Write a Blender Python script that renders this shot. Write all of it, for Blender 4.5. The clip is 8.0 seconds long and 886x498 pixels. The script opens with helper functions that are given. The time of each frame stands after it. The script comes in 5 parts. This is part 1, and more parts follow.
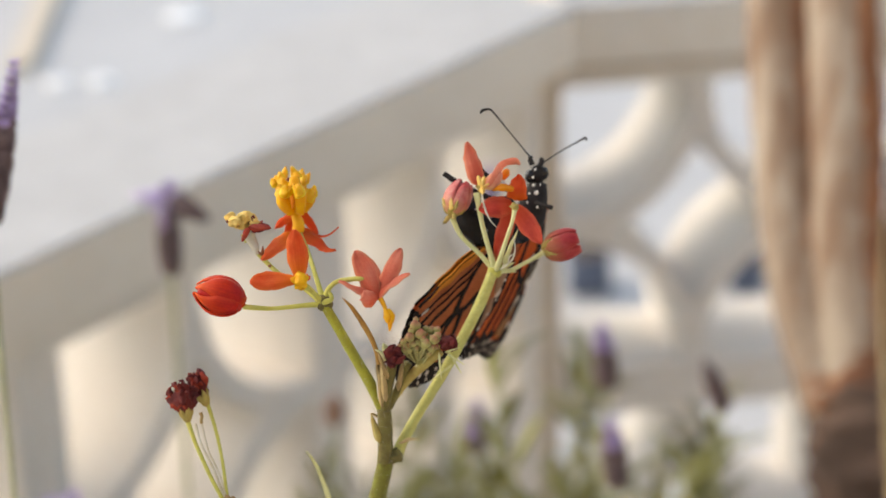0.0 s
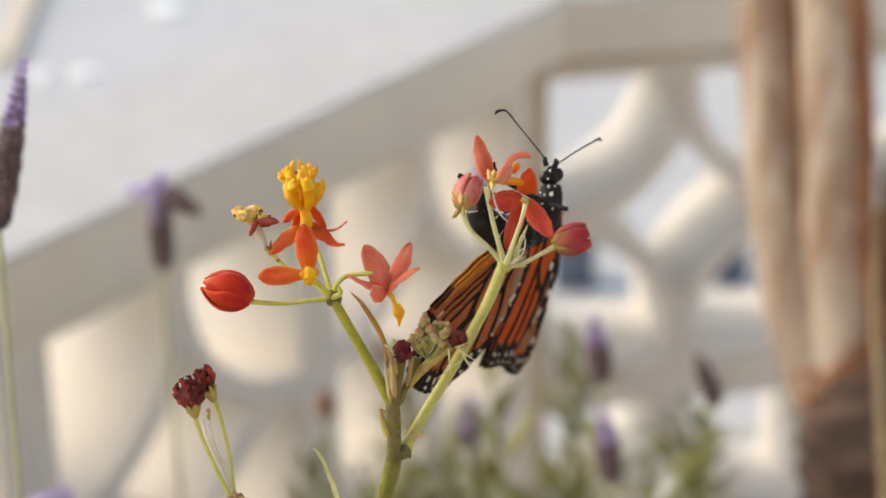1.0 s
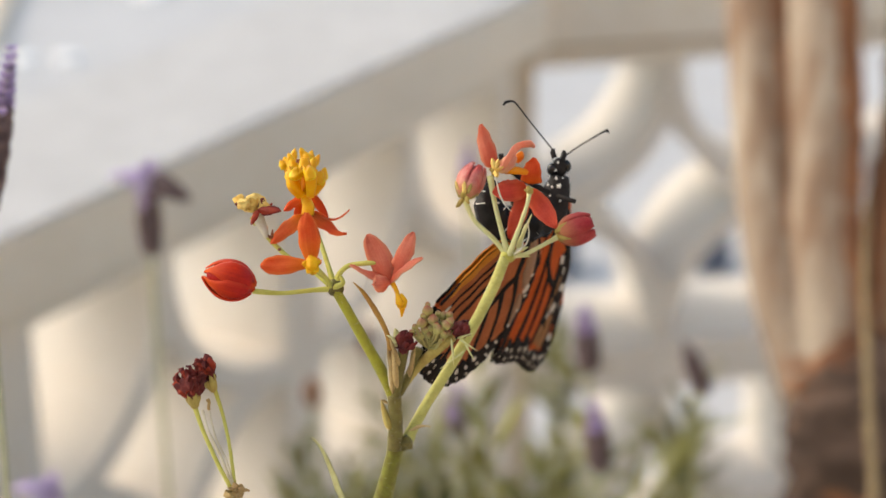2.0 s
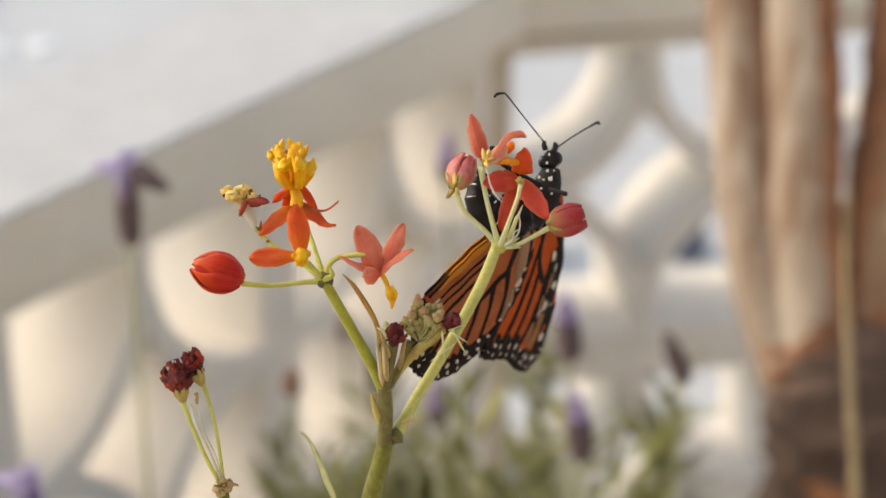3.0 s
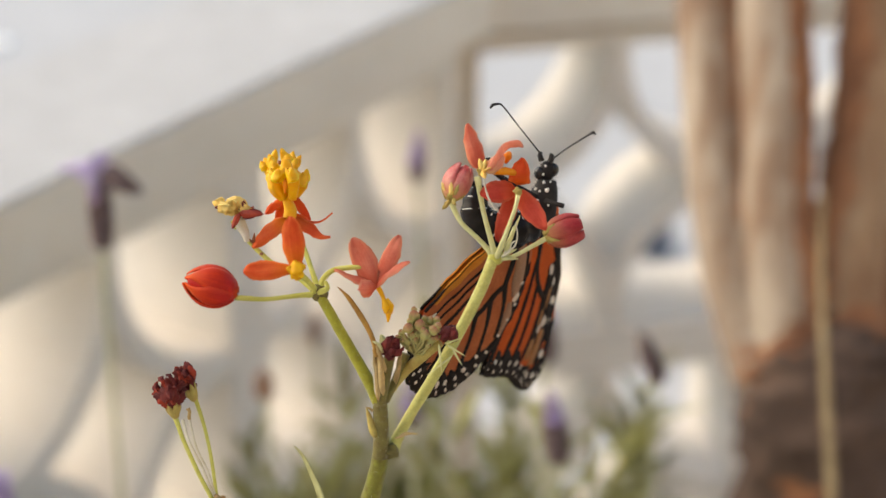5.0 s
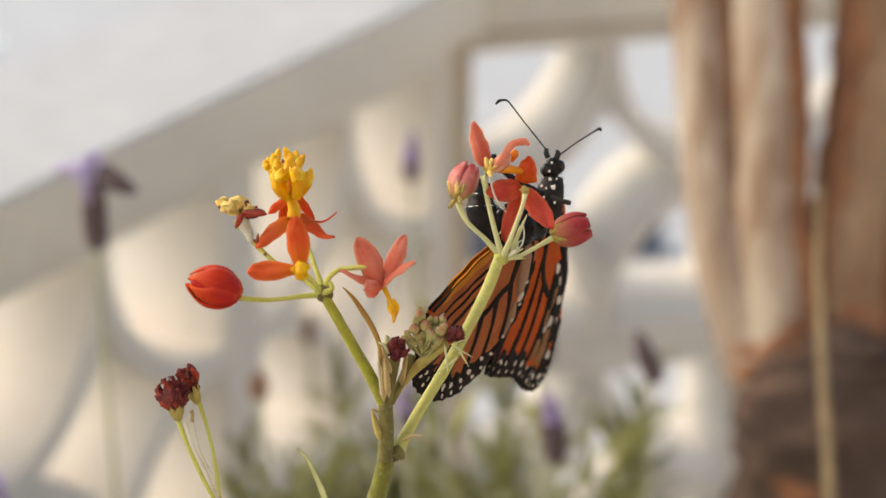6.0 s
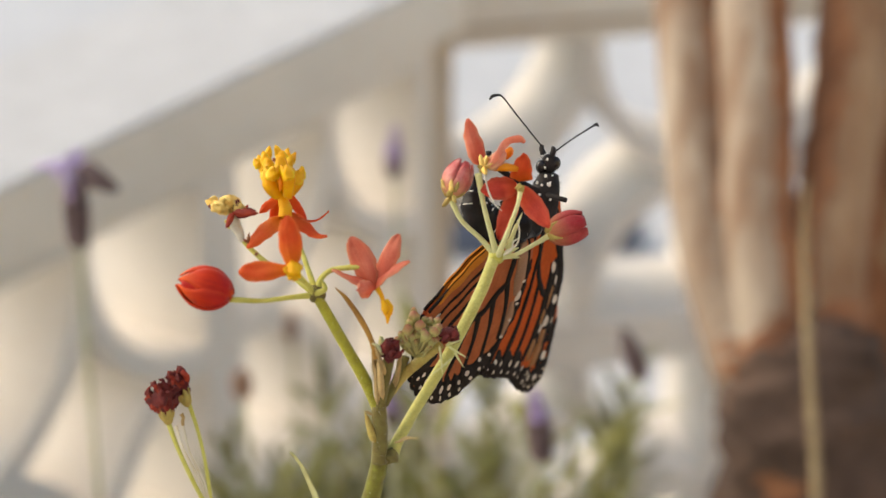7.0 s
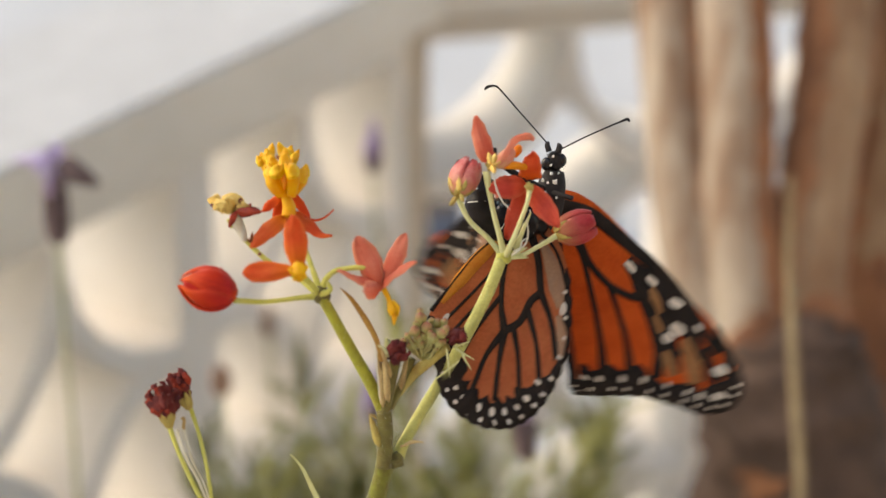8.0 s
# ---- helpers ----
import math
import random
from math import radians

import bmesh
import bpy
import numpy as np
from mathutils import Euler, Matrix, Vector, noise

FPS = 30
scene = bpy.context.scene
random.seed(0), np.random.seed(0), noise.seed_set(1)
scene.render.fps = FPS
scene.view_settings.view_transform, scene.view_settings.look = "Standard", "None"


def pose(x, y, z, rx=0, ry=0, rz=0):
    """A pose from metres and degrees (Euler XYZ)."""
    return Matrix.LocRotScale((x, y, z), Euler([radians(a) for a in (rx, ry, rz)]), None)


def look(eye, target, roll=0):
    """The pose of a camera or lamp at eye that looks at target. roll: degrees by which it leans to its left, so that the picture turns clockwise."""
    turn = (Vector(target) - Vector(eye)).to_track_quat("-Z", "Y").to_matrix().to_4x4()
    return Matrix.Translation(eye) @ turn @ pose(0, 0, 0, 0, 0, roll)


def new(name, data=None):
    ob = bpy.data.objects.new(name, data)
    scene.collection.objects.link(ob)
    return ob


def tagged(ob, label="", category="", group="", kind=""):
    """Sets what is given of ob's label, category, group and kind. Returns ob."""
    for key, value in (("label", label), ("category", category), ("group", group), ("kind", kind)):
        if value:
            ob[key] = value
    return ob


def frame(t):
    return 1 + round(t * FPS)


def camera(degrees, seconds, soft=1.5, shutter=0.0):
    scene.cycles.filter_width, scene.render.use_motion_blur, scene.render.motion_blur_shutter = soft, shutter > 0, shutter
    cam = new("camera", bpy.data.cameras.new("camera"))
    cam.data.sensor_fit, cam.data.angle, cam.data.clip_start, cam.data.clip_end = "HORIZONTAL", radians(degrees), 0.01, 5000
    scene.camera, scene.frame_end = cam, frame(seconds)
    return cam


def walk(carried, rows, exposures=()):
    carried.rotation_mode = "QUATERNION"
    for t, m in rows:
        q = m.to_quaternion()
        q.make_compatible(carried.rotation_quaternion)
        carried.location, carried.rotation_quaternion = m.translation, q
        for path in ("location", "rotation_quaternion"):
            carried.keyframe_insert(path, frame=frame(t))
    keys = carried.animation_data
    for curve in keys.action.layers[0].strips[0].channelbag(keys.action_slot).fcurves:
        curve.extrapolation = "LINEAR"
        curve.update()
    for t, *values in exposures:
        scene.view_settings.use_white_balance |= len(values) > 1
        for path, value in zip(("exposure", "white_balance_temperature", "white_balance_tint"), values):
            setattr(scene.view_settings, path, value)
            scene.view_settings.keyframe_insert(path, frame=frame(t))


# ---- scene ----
cam = camera(25.0, 8.0, 1.5, 0.5)
cam.data.dof.use_dof = True
cam.data.dof.focus_distance = 0.392
cam.data.dof.aperture_fstop = 14.0
walk(cam, [
    (0, pose(0.01488, -0.01253, 1.45279, 67.489, 0.802, 2.136)),
    (0.5, pose(0.01139, -0.01009, 1.45199, 67.343, 0.492, 1.923)),
    (1, pose(0.00902, -0.00919, 1.45168, 67.284, 0.602, 1.639)),
    (1.5, pose(0.00663, -0.00772, 1.45150, 67.111, 0.374, 1.469)),
    (3, pose(0.00101, -0.00175, 1.44994, 66.547, -0.014, 0.475)),
    (3.5, pose(0.00000, 0.00000, 1.45000, 66.500, -0.000, 0.000)),
    (4, pose(-0.00169, 0.00215, 1.45077, 66.496, -0.081, -0.379)),
    (4.5, pose(-0.00377, 0.00355, 1.45076, 66.433, -0.168, -0.560)),
    (6, pose(-0.00906, 0.00989, 1.44845, 66.394, -0.218, -0.986)),
    (6.5, pose(-0.00977, 0.01221, 1.44744, 66.360, -0.128, -1.359)),
    (7, pose(-0.01182, 0.01591, 1.44654, 66.277, -0.256, -1.626)),
    (7.5, pose(-0.01508, 0.02022, 1.44511, 66.195, -0.471, -1.957)),
    (8, pose(-0.01884, 0.02414, 1.44442, 66.075, -0.700, -2.429)),
], [(0, 1.52, 7950, 5), (2.5, 1.52, 8150, 5), (8, 1.55, 8250, 5)])

# ---- sky, sun, exposure ----
world = bpy.data.worlds.new("sky")
scene.world = world
world.use_nodes = True
wn = world.node_tree.nodes
sky = wn.new("ShaderNodeTexSky")
sky.sky_type, sky.sun_disc = "NISHITA", False
sky.sun_elevation, sky.sun_rotation = radians(42), radians(-79)
sky.dust_density, sky.air_density, sky.ozone_density = 1.8, 0.8, 0.6
world.node_tree.links.new(sky.outputs[0], wn["Background"].inputs[0])
wn["Background"].inputs[1].default_value = 0.15
sun = new("sun", bpy.data.lights.new("sun", "SUN"))
sun.data.energy, sun.data.angle, sun.data.color = 0.10, radians(60), (1.0, 0.985, 0.97)
sun.matrix_world = look((-2.6, 0.5, 2.38), (0, 0, 0))


# ---- materials ----
def material(name, color, rough=0.6, second=None, scale=40.0, mix=0.5, bump=0.0, bump_scale=200.0, glow=0.0, spec=0.4,
             fine=0.25, sheen=0.0, island=0.0, stretch=1.0, foot=None):
    """A surface of two mixed tones (coarse blotches and fine grain), with relief; glow: light let through thin tissue."""
    m = bpy.data.materials.new(name)
    m.use_nodes = True
    n, ln = m.node_tree.nodes, m.node_tree.links
    b = n["Principled BSDF"]
    second = second or tuple(c * 0.7 for c in color)
    co = n.new("ShaderNodeTexCoord")
    mp = n.new("ShaderNodeMapping")
    mp.inputs["Scale"].default_value = (1, 1, stretch)
    ln.new(co.outputs["Object"], mp.inputs[0])
    t1, t2 = n.new("ShaderNodeTexNoise"), n.new("ShaderNodeTexNoise")
    for t, s, d in ((t1, scale, 3.0), (t2, scale * 7.3, 2.0)):
        t.inputs["Scale"].default_value, t.inputs["Detail"].default_value = s, d
        ln.new(mp.outputs[0], t.inputs["Vector"])
    ramp = n.new("ShaderNodeMapRange")
    ramp.inputs[1].default_value, ramp.inputs[2].default_value = 0.5 - 0.28 * (1.2 - mix), 0.5 + 0.34 * (1.2 - mix)
    ln.new(t1.outputs[0], ramp.inputs[0])
    mx = n.new("ShaderNodeMix")
    mx.data_type = "RGBA"
    mx.inputs[6].default_value, mx.inputs[7].default_value = (*color, 1), (*second, 1)
    ln.new(ramp.outputs[0], mx.inputs[0])
    grain = n.new("ShaderNodeMix")
    grain.data_type, grain.blend_type = "RGBA", "OVERLAY"
    grain.inputs[0].default_value = fine
    ln.new(mx.outputs[2], grain.inputs[6])
    ln.new(t2.outputs[0], grain.inputs[7])
    out = grain.outputs[2]
    if island:
        geo, hsv, rng = n.new("ShaderNodeNewGeometry"), n.new("ShaderNodeHueSaturation"), n.new("ShaderNodeMapRange")
        rng.inputs[3].default_value, rng.inputs[4].default_value = 1 - island, 1 + island
        ln.new(geo.outputs["Random Per Island"], rng.inputs[0])
        ln.new(rng.outputs[0], hsv.inputs["Value"])
        ln.new(out, hsv.inputs["Color"])
        out = hsv.outputs[0]
    if foot:
        at, rg, fm = n.new("ShaderNodeAttribute"), n.new("ShaderNodeMapRange"), n.new("ShaderNodeMix")
        at.attribute_name = "from_tip"
        rg.inputs[1].default_value, rg.inputs[2].default_value, rg.inputs[4].default_value = 0.45, 1.0, 0.9
        ln.new(at.outputs["Fac"], rg.inputs[0])
        fm.data_type = "RGBA"
        ln.new(rg.outputs[0], fm.inputs[0])
        ln.new(out, fm.inputs[6])
        fm.inputs[7].default_value = (*foot, 1)
        out = fm.outputs[2]
        ac, cb, tx, sm, rim = n.new("ShaderNodeAttribute"), n.new("ShaderNodeCombineXYZ"), n.new("ShaderNodeTexNoise"), n.new("ShaderNodeMix"), n.new("ShaderNodeMix")
        ac.attribute_name = "across"
        ln.new(ac.outputs["Fac"], cb.inputs[0])
        ln.new(at.outputs["Fac"], cb.inputs[1])
        sc = n.new("ShaderNodeVectorMath")
        sc.operation = "MULTIPLY"
        sc.inputs[1].default_value = (9.0, 1.4, 0)
        ln.new(cb.outputs[0], sc.inputs[0])
        ln.new(sc.outputs[0], tx.inputs["Vector"])
        tx.inputs["Scale"].default_value, tx.inputs["Detail"].default_value = 1.0, 4.0
        st = n.new("ShaderNodeMapRange")
        st.inputs[1].default_value, st.inputs[2].default_value, st.inputs[3].default_value, st.inputs[4].default_value = 0.35, 0.68, 0.0, 0.38
        ln.new(tx.outputs[0], st.inputs[0])
        sm.data_type = rim.data_type = "RGBA"
        ln.new(st.outputs[0], sm.inputs[0])
        ln.new(out, sm.inputs[6])
        sm.inputs[7].default_value = (*(c * 0.78 for c in second), 1)
        ab, rr = n.new("ShaderNodeMath"), n.new("ShaderNodeMapRange")
        ab.operation = "ABSOLUTE"
        ln.new(ac.outputs["Fac"], ab.inputs[0])
        rr.inputs[1].default_value, rr.inputs[2].default_value, rr.inputs[4].default_value = 0.62, 1.0, 0.6
        ln.new(ab.outputs[0], rr.inputs[0])
        ln.new(rr.outputs[0], rim.inputs[0])
        ln.new(sm.outputs[2], rim.inputs[6])
        rim.inputs[7].default_value = (min(0.9, color[0] * 1.08), min(0.9, color[1] * 1.4 + 0.02), color[2] * 1.25 + 0.01, 1)
        out = rim.outputs[2]
    ln.new(out, b.inputs["Base Color"])
    b.inputs["Roughness"].default_value = rough
    b.inputs["Specular IOR Level"].default_value = spec
    b.inputs["Sheen Weight"].default_value = sheen
    if bump:
        t3, bp = n.new("ShaderNodeTexNoise"), n.new("ShaderNodeBump")
        t3.inputs["Scale"].default_value, t3.inputs["Detail"].default_value = bump_scale, 4.0
        ln.new(co.outputs["Object"], t3.inputs["Vector"])
        bp.inputs["Strength"].default_value, bp.inputs["Distance"].default_value = bump, 0.5 / bump_scale
        ln.new(t3.outputs[0], bp.inputs["Height"])
        ln.new(bp.outputs[0], b.inputs["Normal"])
    if glow:
        tr, ms = n.new("ShaderNodeBsdfTranslucent"), n.new("ShaderNodeMixShader")
        ln.new(out, tr.inputs["Color"])
        ms.inputs[0].default_value = glow
        ln.new(b.outputs[0], ms.inputs[1])
        ln.new(tr.outputs[0], ms.inputs[2])
        ln.new(ms.outputs[0], n["Material Output"].inputs[0])
    return m


M_GROUND = material("pale_paving", (0.475, 0.47, 0.462), 0.7, (0.44, 0.435, 0.428), 1.5, bump=0.1, bump_scale=60, fine=0.1)
M_BOUNCE = material("warm_bounce_surface", (0.68, 0.57, 0.43), 0.85, (0.61, 0.51, 0.39), 3, bump=0.3, bump_scale=80)
M_SOIL = material("soil", (0.10, 0.07, 0.045), 0.95, (0.05, 0.035, 0.025), 14, bump=0.9, bump_scale=60)
M_BLOCK = material("cast_concrete", (0.79, 0.75, 0.70), 0.85, (0.72, 0.68, 0.63), 9, bump=0.35, bump_scale=240, fine=0.15)
M_RAIL = material("painted_concrete", (0.77, 0.715, 0.635), 0.8, (0.69, 0.64, 0.57), 7, bump=0.3, bump_scale=200, fine=0.15)
M_POST = material("tan_concrete", (0.62, 0.53, 0.42), 0.85, (0.52, 0.44, 0.345), 9, bump=0.35, bump_scale=240, fine=0.15)
M_RAIL_SHADOW = material("rail_shadow_brown", (0.40, 0.315, 0.225), 0.9, (0.31, 0.235, 0.16), 14, bump=0.5, bump_scale=200)
M_RAIL_TOP = material("toned_down_rail_top", (0.49, 0.485, 0.475), 0.75, (0.45, 0.445, 0.435), 5, bump=0.3, bump_scale=150, fine=0.15)
M_BARK = material("pale_bark", (0.43, 0.35, 0.275), 0.85, (0.26, 0.165, 0.11), 50, mix=0.85, bump=0.7, bump_scale=110, stretch=0.010)
M_BARK_TAN = material("tan_bark", (0.36, 0.235, 0.145), 0.85, (0.25, 0.14, 0.08), 50, mix=0.85, bump=0.7, bump_scale=110, stretch=0.010)
M_BARK_RED = material("red_brown_bark", (0.31, 0.135, 0.065), 0.85, (0.19, 0.08, 0.04), 50, mix=0.8, bump=0.7, bump_scale=110, stretch=0.03)
M_BARK_DARK = material("dark_bark", (0.115, 0.072, 0.053), 0.9, (0.06, 0.037, 0.028), 26, bump=0.9, bump_scale=90)
M_TWIG = material("dry_twig", (0.31, 0.23, 0.13), 0.8, (0.21, 0.15, 0.08), 60, bump=0.4)
M_LAV = material("lavender_floret", (0.46, 0.36, 0.62), 0.7, (0.28, 0.19, 0.36), 120, glow=0.25, island=0.35)
M_LAV_DRY = material("dried_floret", (0.20, 0.14, 0.145), 0.8, (0.12, 0.08, 0.075), 120, glow=0.15, island=0.35)
M_LAV_BROWN = material("brown_seed_head", (0.36, 0.225, 0.16), 0.8, (0.24, 0.14, 0.095), 120, glow=0.15, island=0.35)
M_LAV_WING = material("violet_bract", (0.74, 0.66, 0.82), 0.7, (0.62, 0.52, 0.74), 120, glow=0.5)
M_LAV_STEM = material("lavender_stem", (0.42, 0.42, 0.27), 0.7, (0.33, 0.34, 0.20), 60)
M_LAV_LEAF = material("lavender_leaf", (0.31, 0.295, 0.085), 0.7, (0.115, 0.115, 0.034), 30, glow=0.3, island=0.55)
M_TREE_LEAF = material("tree_leaf", (0.09, 0.13, 0.04), 0.5, (0.06, 0.09, 0.03), 20, glow=0.3, island=0.3)
M_BLUE = material("slate_blue_glaze", (0.10, 0.12, 0.17), 0.6, (0.07, 0.085, 0.12), 6)
M_WHITE = material("glint_disc", (0.93, 0.92, 0.90), 0.35, (0.86, 0.85, 0.83), 12, fine=0.1)

M_BRANCH = material("yellow_green_branch", (0.45, 0.44, 0.055), 0.5, (0.32, 0.28, 0.045), 480, mix=0.25, bump=0.8, bump_scale=1500, glow=0.1, fine=0.35, spec=0.22, sheen=0.08)
M_LIGHT_BRANCH = material("light_green_branch", (0.58, 0.57, 0.19), 0.5, (0.46, 0.43, 0.13), 480, mix=0.25, bump=0.8, bump_scale=1600, glow=0.12, fine=0.35, spec=0.22, sheen=0.08)
M_STEM = material("green_stem", (0.225, 0.235, 0.035), 0.5, (0.13, 0.10, 0.024), 672, mix=0.25, bump=0.8, bump_scale=1500, glow=0.08, fine=0.35, spec=0.22, sheen=0.08)
M_STEM_OLD = material("brownish_stem", (0.21, 0.185, 0.052), 0.55, (0.12, 0.085, 0.03), 480, mix=0.25, bump=0.8, bump_scale=1400, glow=0.08, spec=0.22, sheen=0.08)
M_STALK = material("pale_stalk", (0.68, 0.66, 0.19), 0.5, (0.52, 0.49, 0.10), 480, mix=0.25, bump=0.8, bump_scale=1600, glow=0.2, fine=0.35, spec=0.22, sheen=0.08)
M_LEAF = material("pale_folded_leaf", (0.36, 0.355, 0.17), 0.6, (0.24, 0.225, 0.09), 300, mix=0.6, bump=0.5, bump_scale=1400, glow=0.15, spec=0.15)
M_CALYX = material("yellow_green_calyx", (0.52, 0.42, 0.12), 0.55, (0.40, 0.26, 0.07), 400, glow=0.2)
M_PETAL = material("orange_petal", (0.86, 0.20, 0.06), 0.5, (0.80, 0.125, 0.04), 260, bump=0.25, bump_scale=1200, glow=0.45, spec=0.12, foot=(0.78, 0.26, 0.015))
M_PETAL_RED = material("red_petal", (0.72, 0.12, 0.07), 0.5, (0.60, 0.065, 0.045), 260, bump=0.25, bump_scale=1200, glow=0.4, spec=0.15, foot=(0.62, 0.08, 0.012))
M_PETAL_DEEP = material("deep_orange_petal", (0.82, 0.145, 0.045), 0.5, (0.74, 0.09, 0.032), 260, bump=0.25, bump_scale=1200, glow=0.45, spec=0.12, foot=(0.74, 0.17, 0.02))
M_PETAL_PINK = material("coral_petal", (0.84, 0.32, 0.22), 0.5, (0.76, 0.20, 0.125), 260, bump=0.25, bump_scale=1200, glow=0.45, spec=0.12, foot=(0.66, 0.10, 0.045))
M_HOOD = material("yellow_hood", (0.96, 0.60, 0.02), 0.45, (0.92, 0.43, 0.01), 520, bump=0.25, bump_scale=900, glow=0.3, foot=(0.88, 0.54, 0.012))
M_CREAM = material("faded_hood", (0.92, 0.72, 0.26), 0.6, (0.88, 0.55, 0.12), 420, bump=0.5, bump_scale=900, glow=0.2)
M_WILT = material("withered_petal", (0.085, 0.008, 0.010), 0.65, (0.20, 0.018, 0.010), 420, bump=0.7, bump_scale=1100, glow=0.15)
M_BUDS = material("pale_green_bud", (0.46, 0.095, 0.075), 0.55, (0.42, 0.20, 0.10), 700, bump=0.4, bump_scale=1500, glow=0.15, foot=(0.44, 0.46, 0.15))
M_BUD_STALK = material("thin_green_stalk", (0.44, 0.42, 0.16), 0.55, (0.34, 0.26, 0.10), 400, glow=0.15)
M_BUD_RED = material("scarlet_bud", (0.60, 0.032, 0.012), 0.42, (0.46, 0.016, 0.022), 240, bump=0.25, bump_scale=1200, glow=0.2, spec=0.14, foot=(0.76, 0.12, 0.01))
# the pale second tone paints highlight streaks on the pink bud
M_BUD_PINK = material("pink_bud", (0.58, 0.055, 0.058), 0.35, (0.80, 0.38, 0.33), 330, mix=0.7, bump=0.3, bump_scale=1200, glow=0.3, spec=0.4, foot=(0.80, 0.42, 0.20))
M_ROSE = material("rosy_bud", (0.44, 0.028, 0.036), 0.4, (0.54, 0.10, 0.095), 300, bump=0.3, bump_scale=1200, glow=0.3, spec=0.2, foot=(0.62, 0.30, 0.14))
M_PALE = material("pale_pink_petal", (0.87, 0.44, 0.32), 0.5, (0.83, 0.29, 0.19), 260, bump=0.25, bump_scale=1200, glow=0.45, spec=0.15, foot=(0.84, 0.62, 0.30))
M_ORANGE = material("orange_hood", (0.88, 0.36, 0.02), 0.45, (0.84, 0.24, 0.02), 320, bump=0.2, glow=0.35)
M_CREAM_STALK = material("cream_green_stalk", (0.78, 0.77, 0.44), 0.5, (0.64, 0.62, 0.26), 416, mix=0.25, bump=0.8, bump_scale=1600, glow=0.2, fine=0.35, spec=0.22, sheen=0.08)
M_FILM = material("papery_filament", (0.80, 0.77, 0.68), 0.6, (0.66, 0.60, 0.46), 300, glow=0.4)
M_WILT_RED = material("shrivelled_red_petal", (0.44, 0.05, 0.018), 0.6, (0.22, 0.02, 0.012), 420, bump=0.7, bump_scale=1100, glow=0.25)
M_ANTHER = material("brown_anther", (0.25, 0.08, 0.03), 0.6, (0.16, 0.05, 0.02), 300)
M_DRY = material("dry_brown_leaf", (0.52, 0.29, 0.075), 0.6, (0.36, 0.18, 0.05), 260, bump=0.5, bump_scale=1400, glow=0.25, spec=0.15)
M_BRACT = material("dry_bract", (0.64, 0.48, 0.22), 0.6, (0.40, 0.24, 0.10), 300, glow=0.3)

M_FORE = material("forewing_membrane", (0.64, 0.132, 0.026), 0.6, (0.54, 0.098, 0.020), 300, bump=0.15, bump_scale=3000, glow=0.5, spec=0.1)
M_HIND = material("hindwing_membrane", (0.55, 0.185, 0.078), 0.6, (0.46, 0.135, 0.055), 220, bump=0.15, bump_scale=3000, glow=0.5, spec=0.1)
M_VEIN = material("black_wing_scales", (0.026, 0.019, 0.016), 0.9, (0.017, 0.013, 0.011), 300, bump=0.3, bump_scale=3000, spec=0.06)
M_SPOT = material("white_wing_spot", (0.68, 0.60, 0.52), 0.6, (0.58, 0.47, 0.38), 300, glow=0.2)
M_BROWN = material("grey_brown_cell", (0.34, 0.205, 0.14), 0.8, (0.40, 0.22, 0.13), 300, glow=0.3, spec=0.1)
M_GOLD = material("golden_cell", (0.78, 0.33, 0.06), 0.8, (0.70, 0.26, 0.045), 300, glow=0.45, spec=0.1)
M_TAN = material("tan_wing_patch", (0.44, 0.21, 0.085), 0.8, (0.33, 0.14, 0.05), 300, glow=0.4)
M_BODY = material("black_velvet_body", (0.020, 0.017, 0.017), 0.65, (0.034, 0.029, 0.027), 600, bump=0.8, bump_scale=2600, spec=0.12)
M_ABDOMEN = material("glossy_black_abdomen", (0.012, 0.010, 0.010), 0.25, (0.018, 0.015, 0.014), 500, bump=0.2, bump_scale=1500, spec=0.12)
M_EYE = material("glossy_eye", (0.012, 0.010, 0.010), 0.15, (0.02, 0.016, 0.014), 300)
M_MARK = material("white_body_mark", (0.80, 0.78, 0.74), 0.7, (0.66, 0.64, 0.60), 900, bump=0.5, bump_scale=2600)

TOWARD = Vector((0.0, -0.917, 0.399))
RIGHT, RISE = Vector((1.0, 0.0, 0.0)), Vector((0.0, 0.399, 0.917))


# ---- building helpers ----
def link(name, bm, mat, smooth=True):
    me = bpy.data.meshes.new(name)
    for f in bm.faces:
        f.smooth = smooth
    bm.to_mesh(me)
    bm.free()
    me.materials.append(mat)
    return new(name, me)


def part(name, bm, mat, parent, label="", smooth=True):
    """One mesh under a thing or a part; its vertices stand in the space of the thing."""
    ob = link(name, bm, mat, smooth)
    ob.parent = parent
    return tagged(ob, label) if label else ob


def thing(name, place, label, category, group="", kind=""):
    ob = new(name)
    ob.empty_display_size = 0.01
    ob.location = place
    return tagged(ob, label, category, group, kind)


def shift(points, origin):
    o = Vector(origin)
    return [Vector(p) - o for p in points]


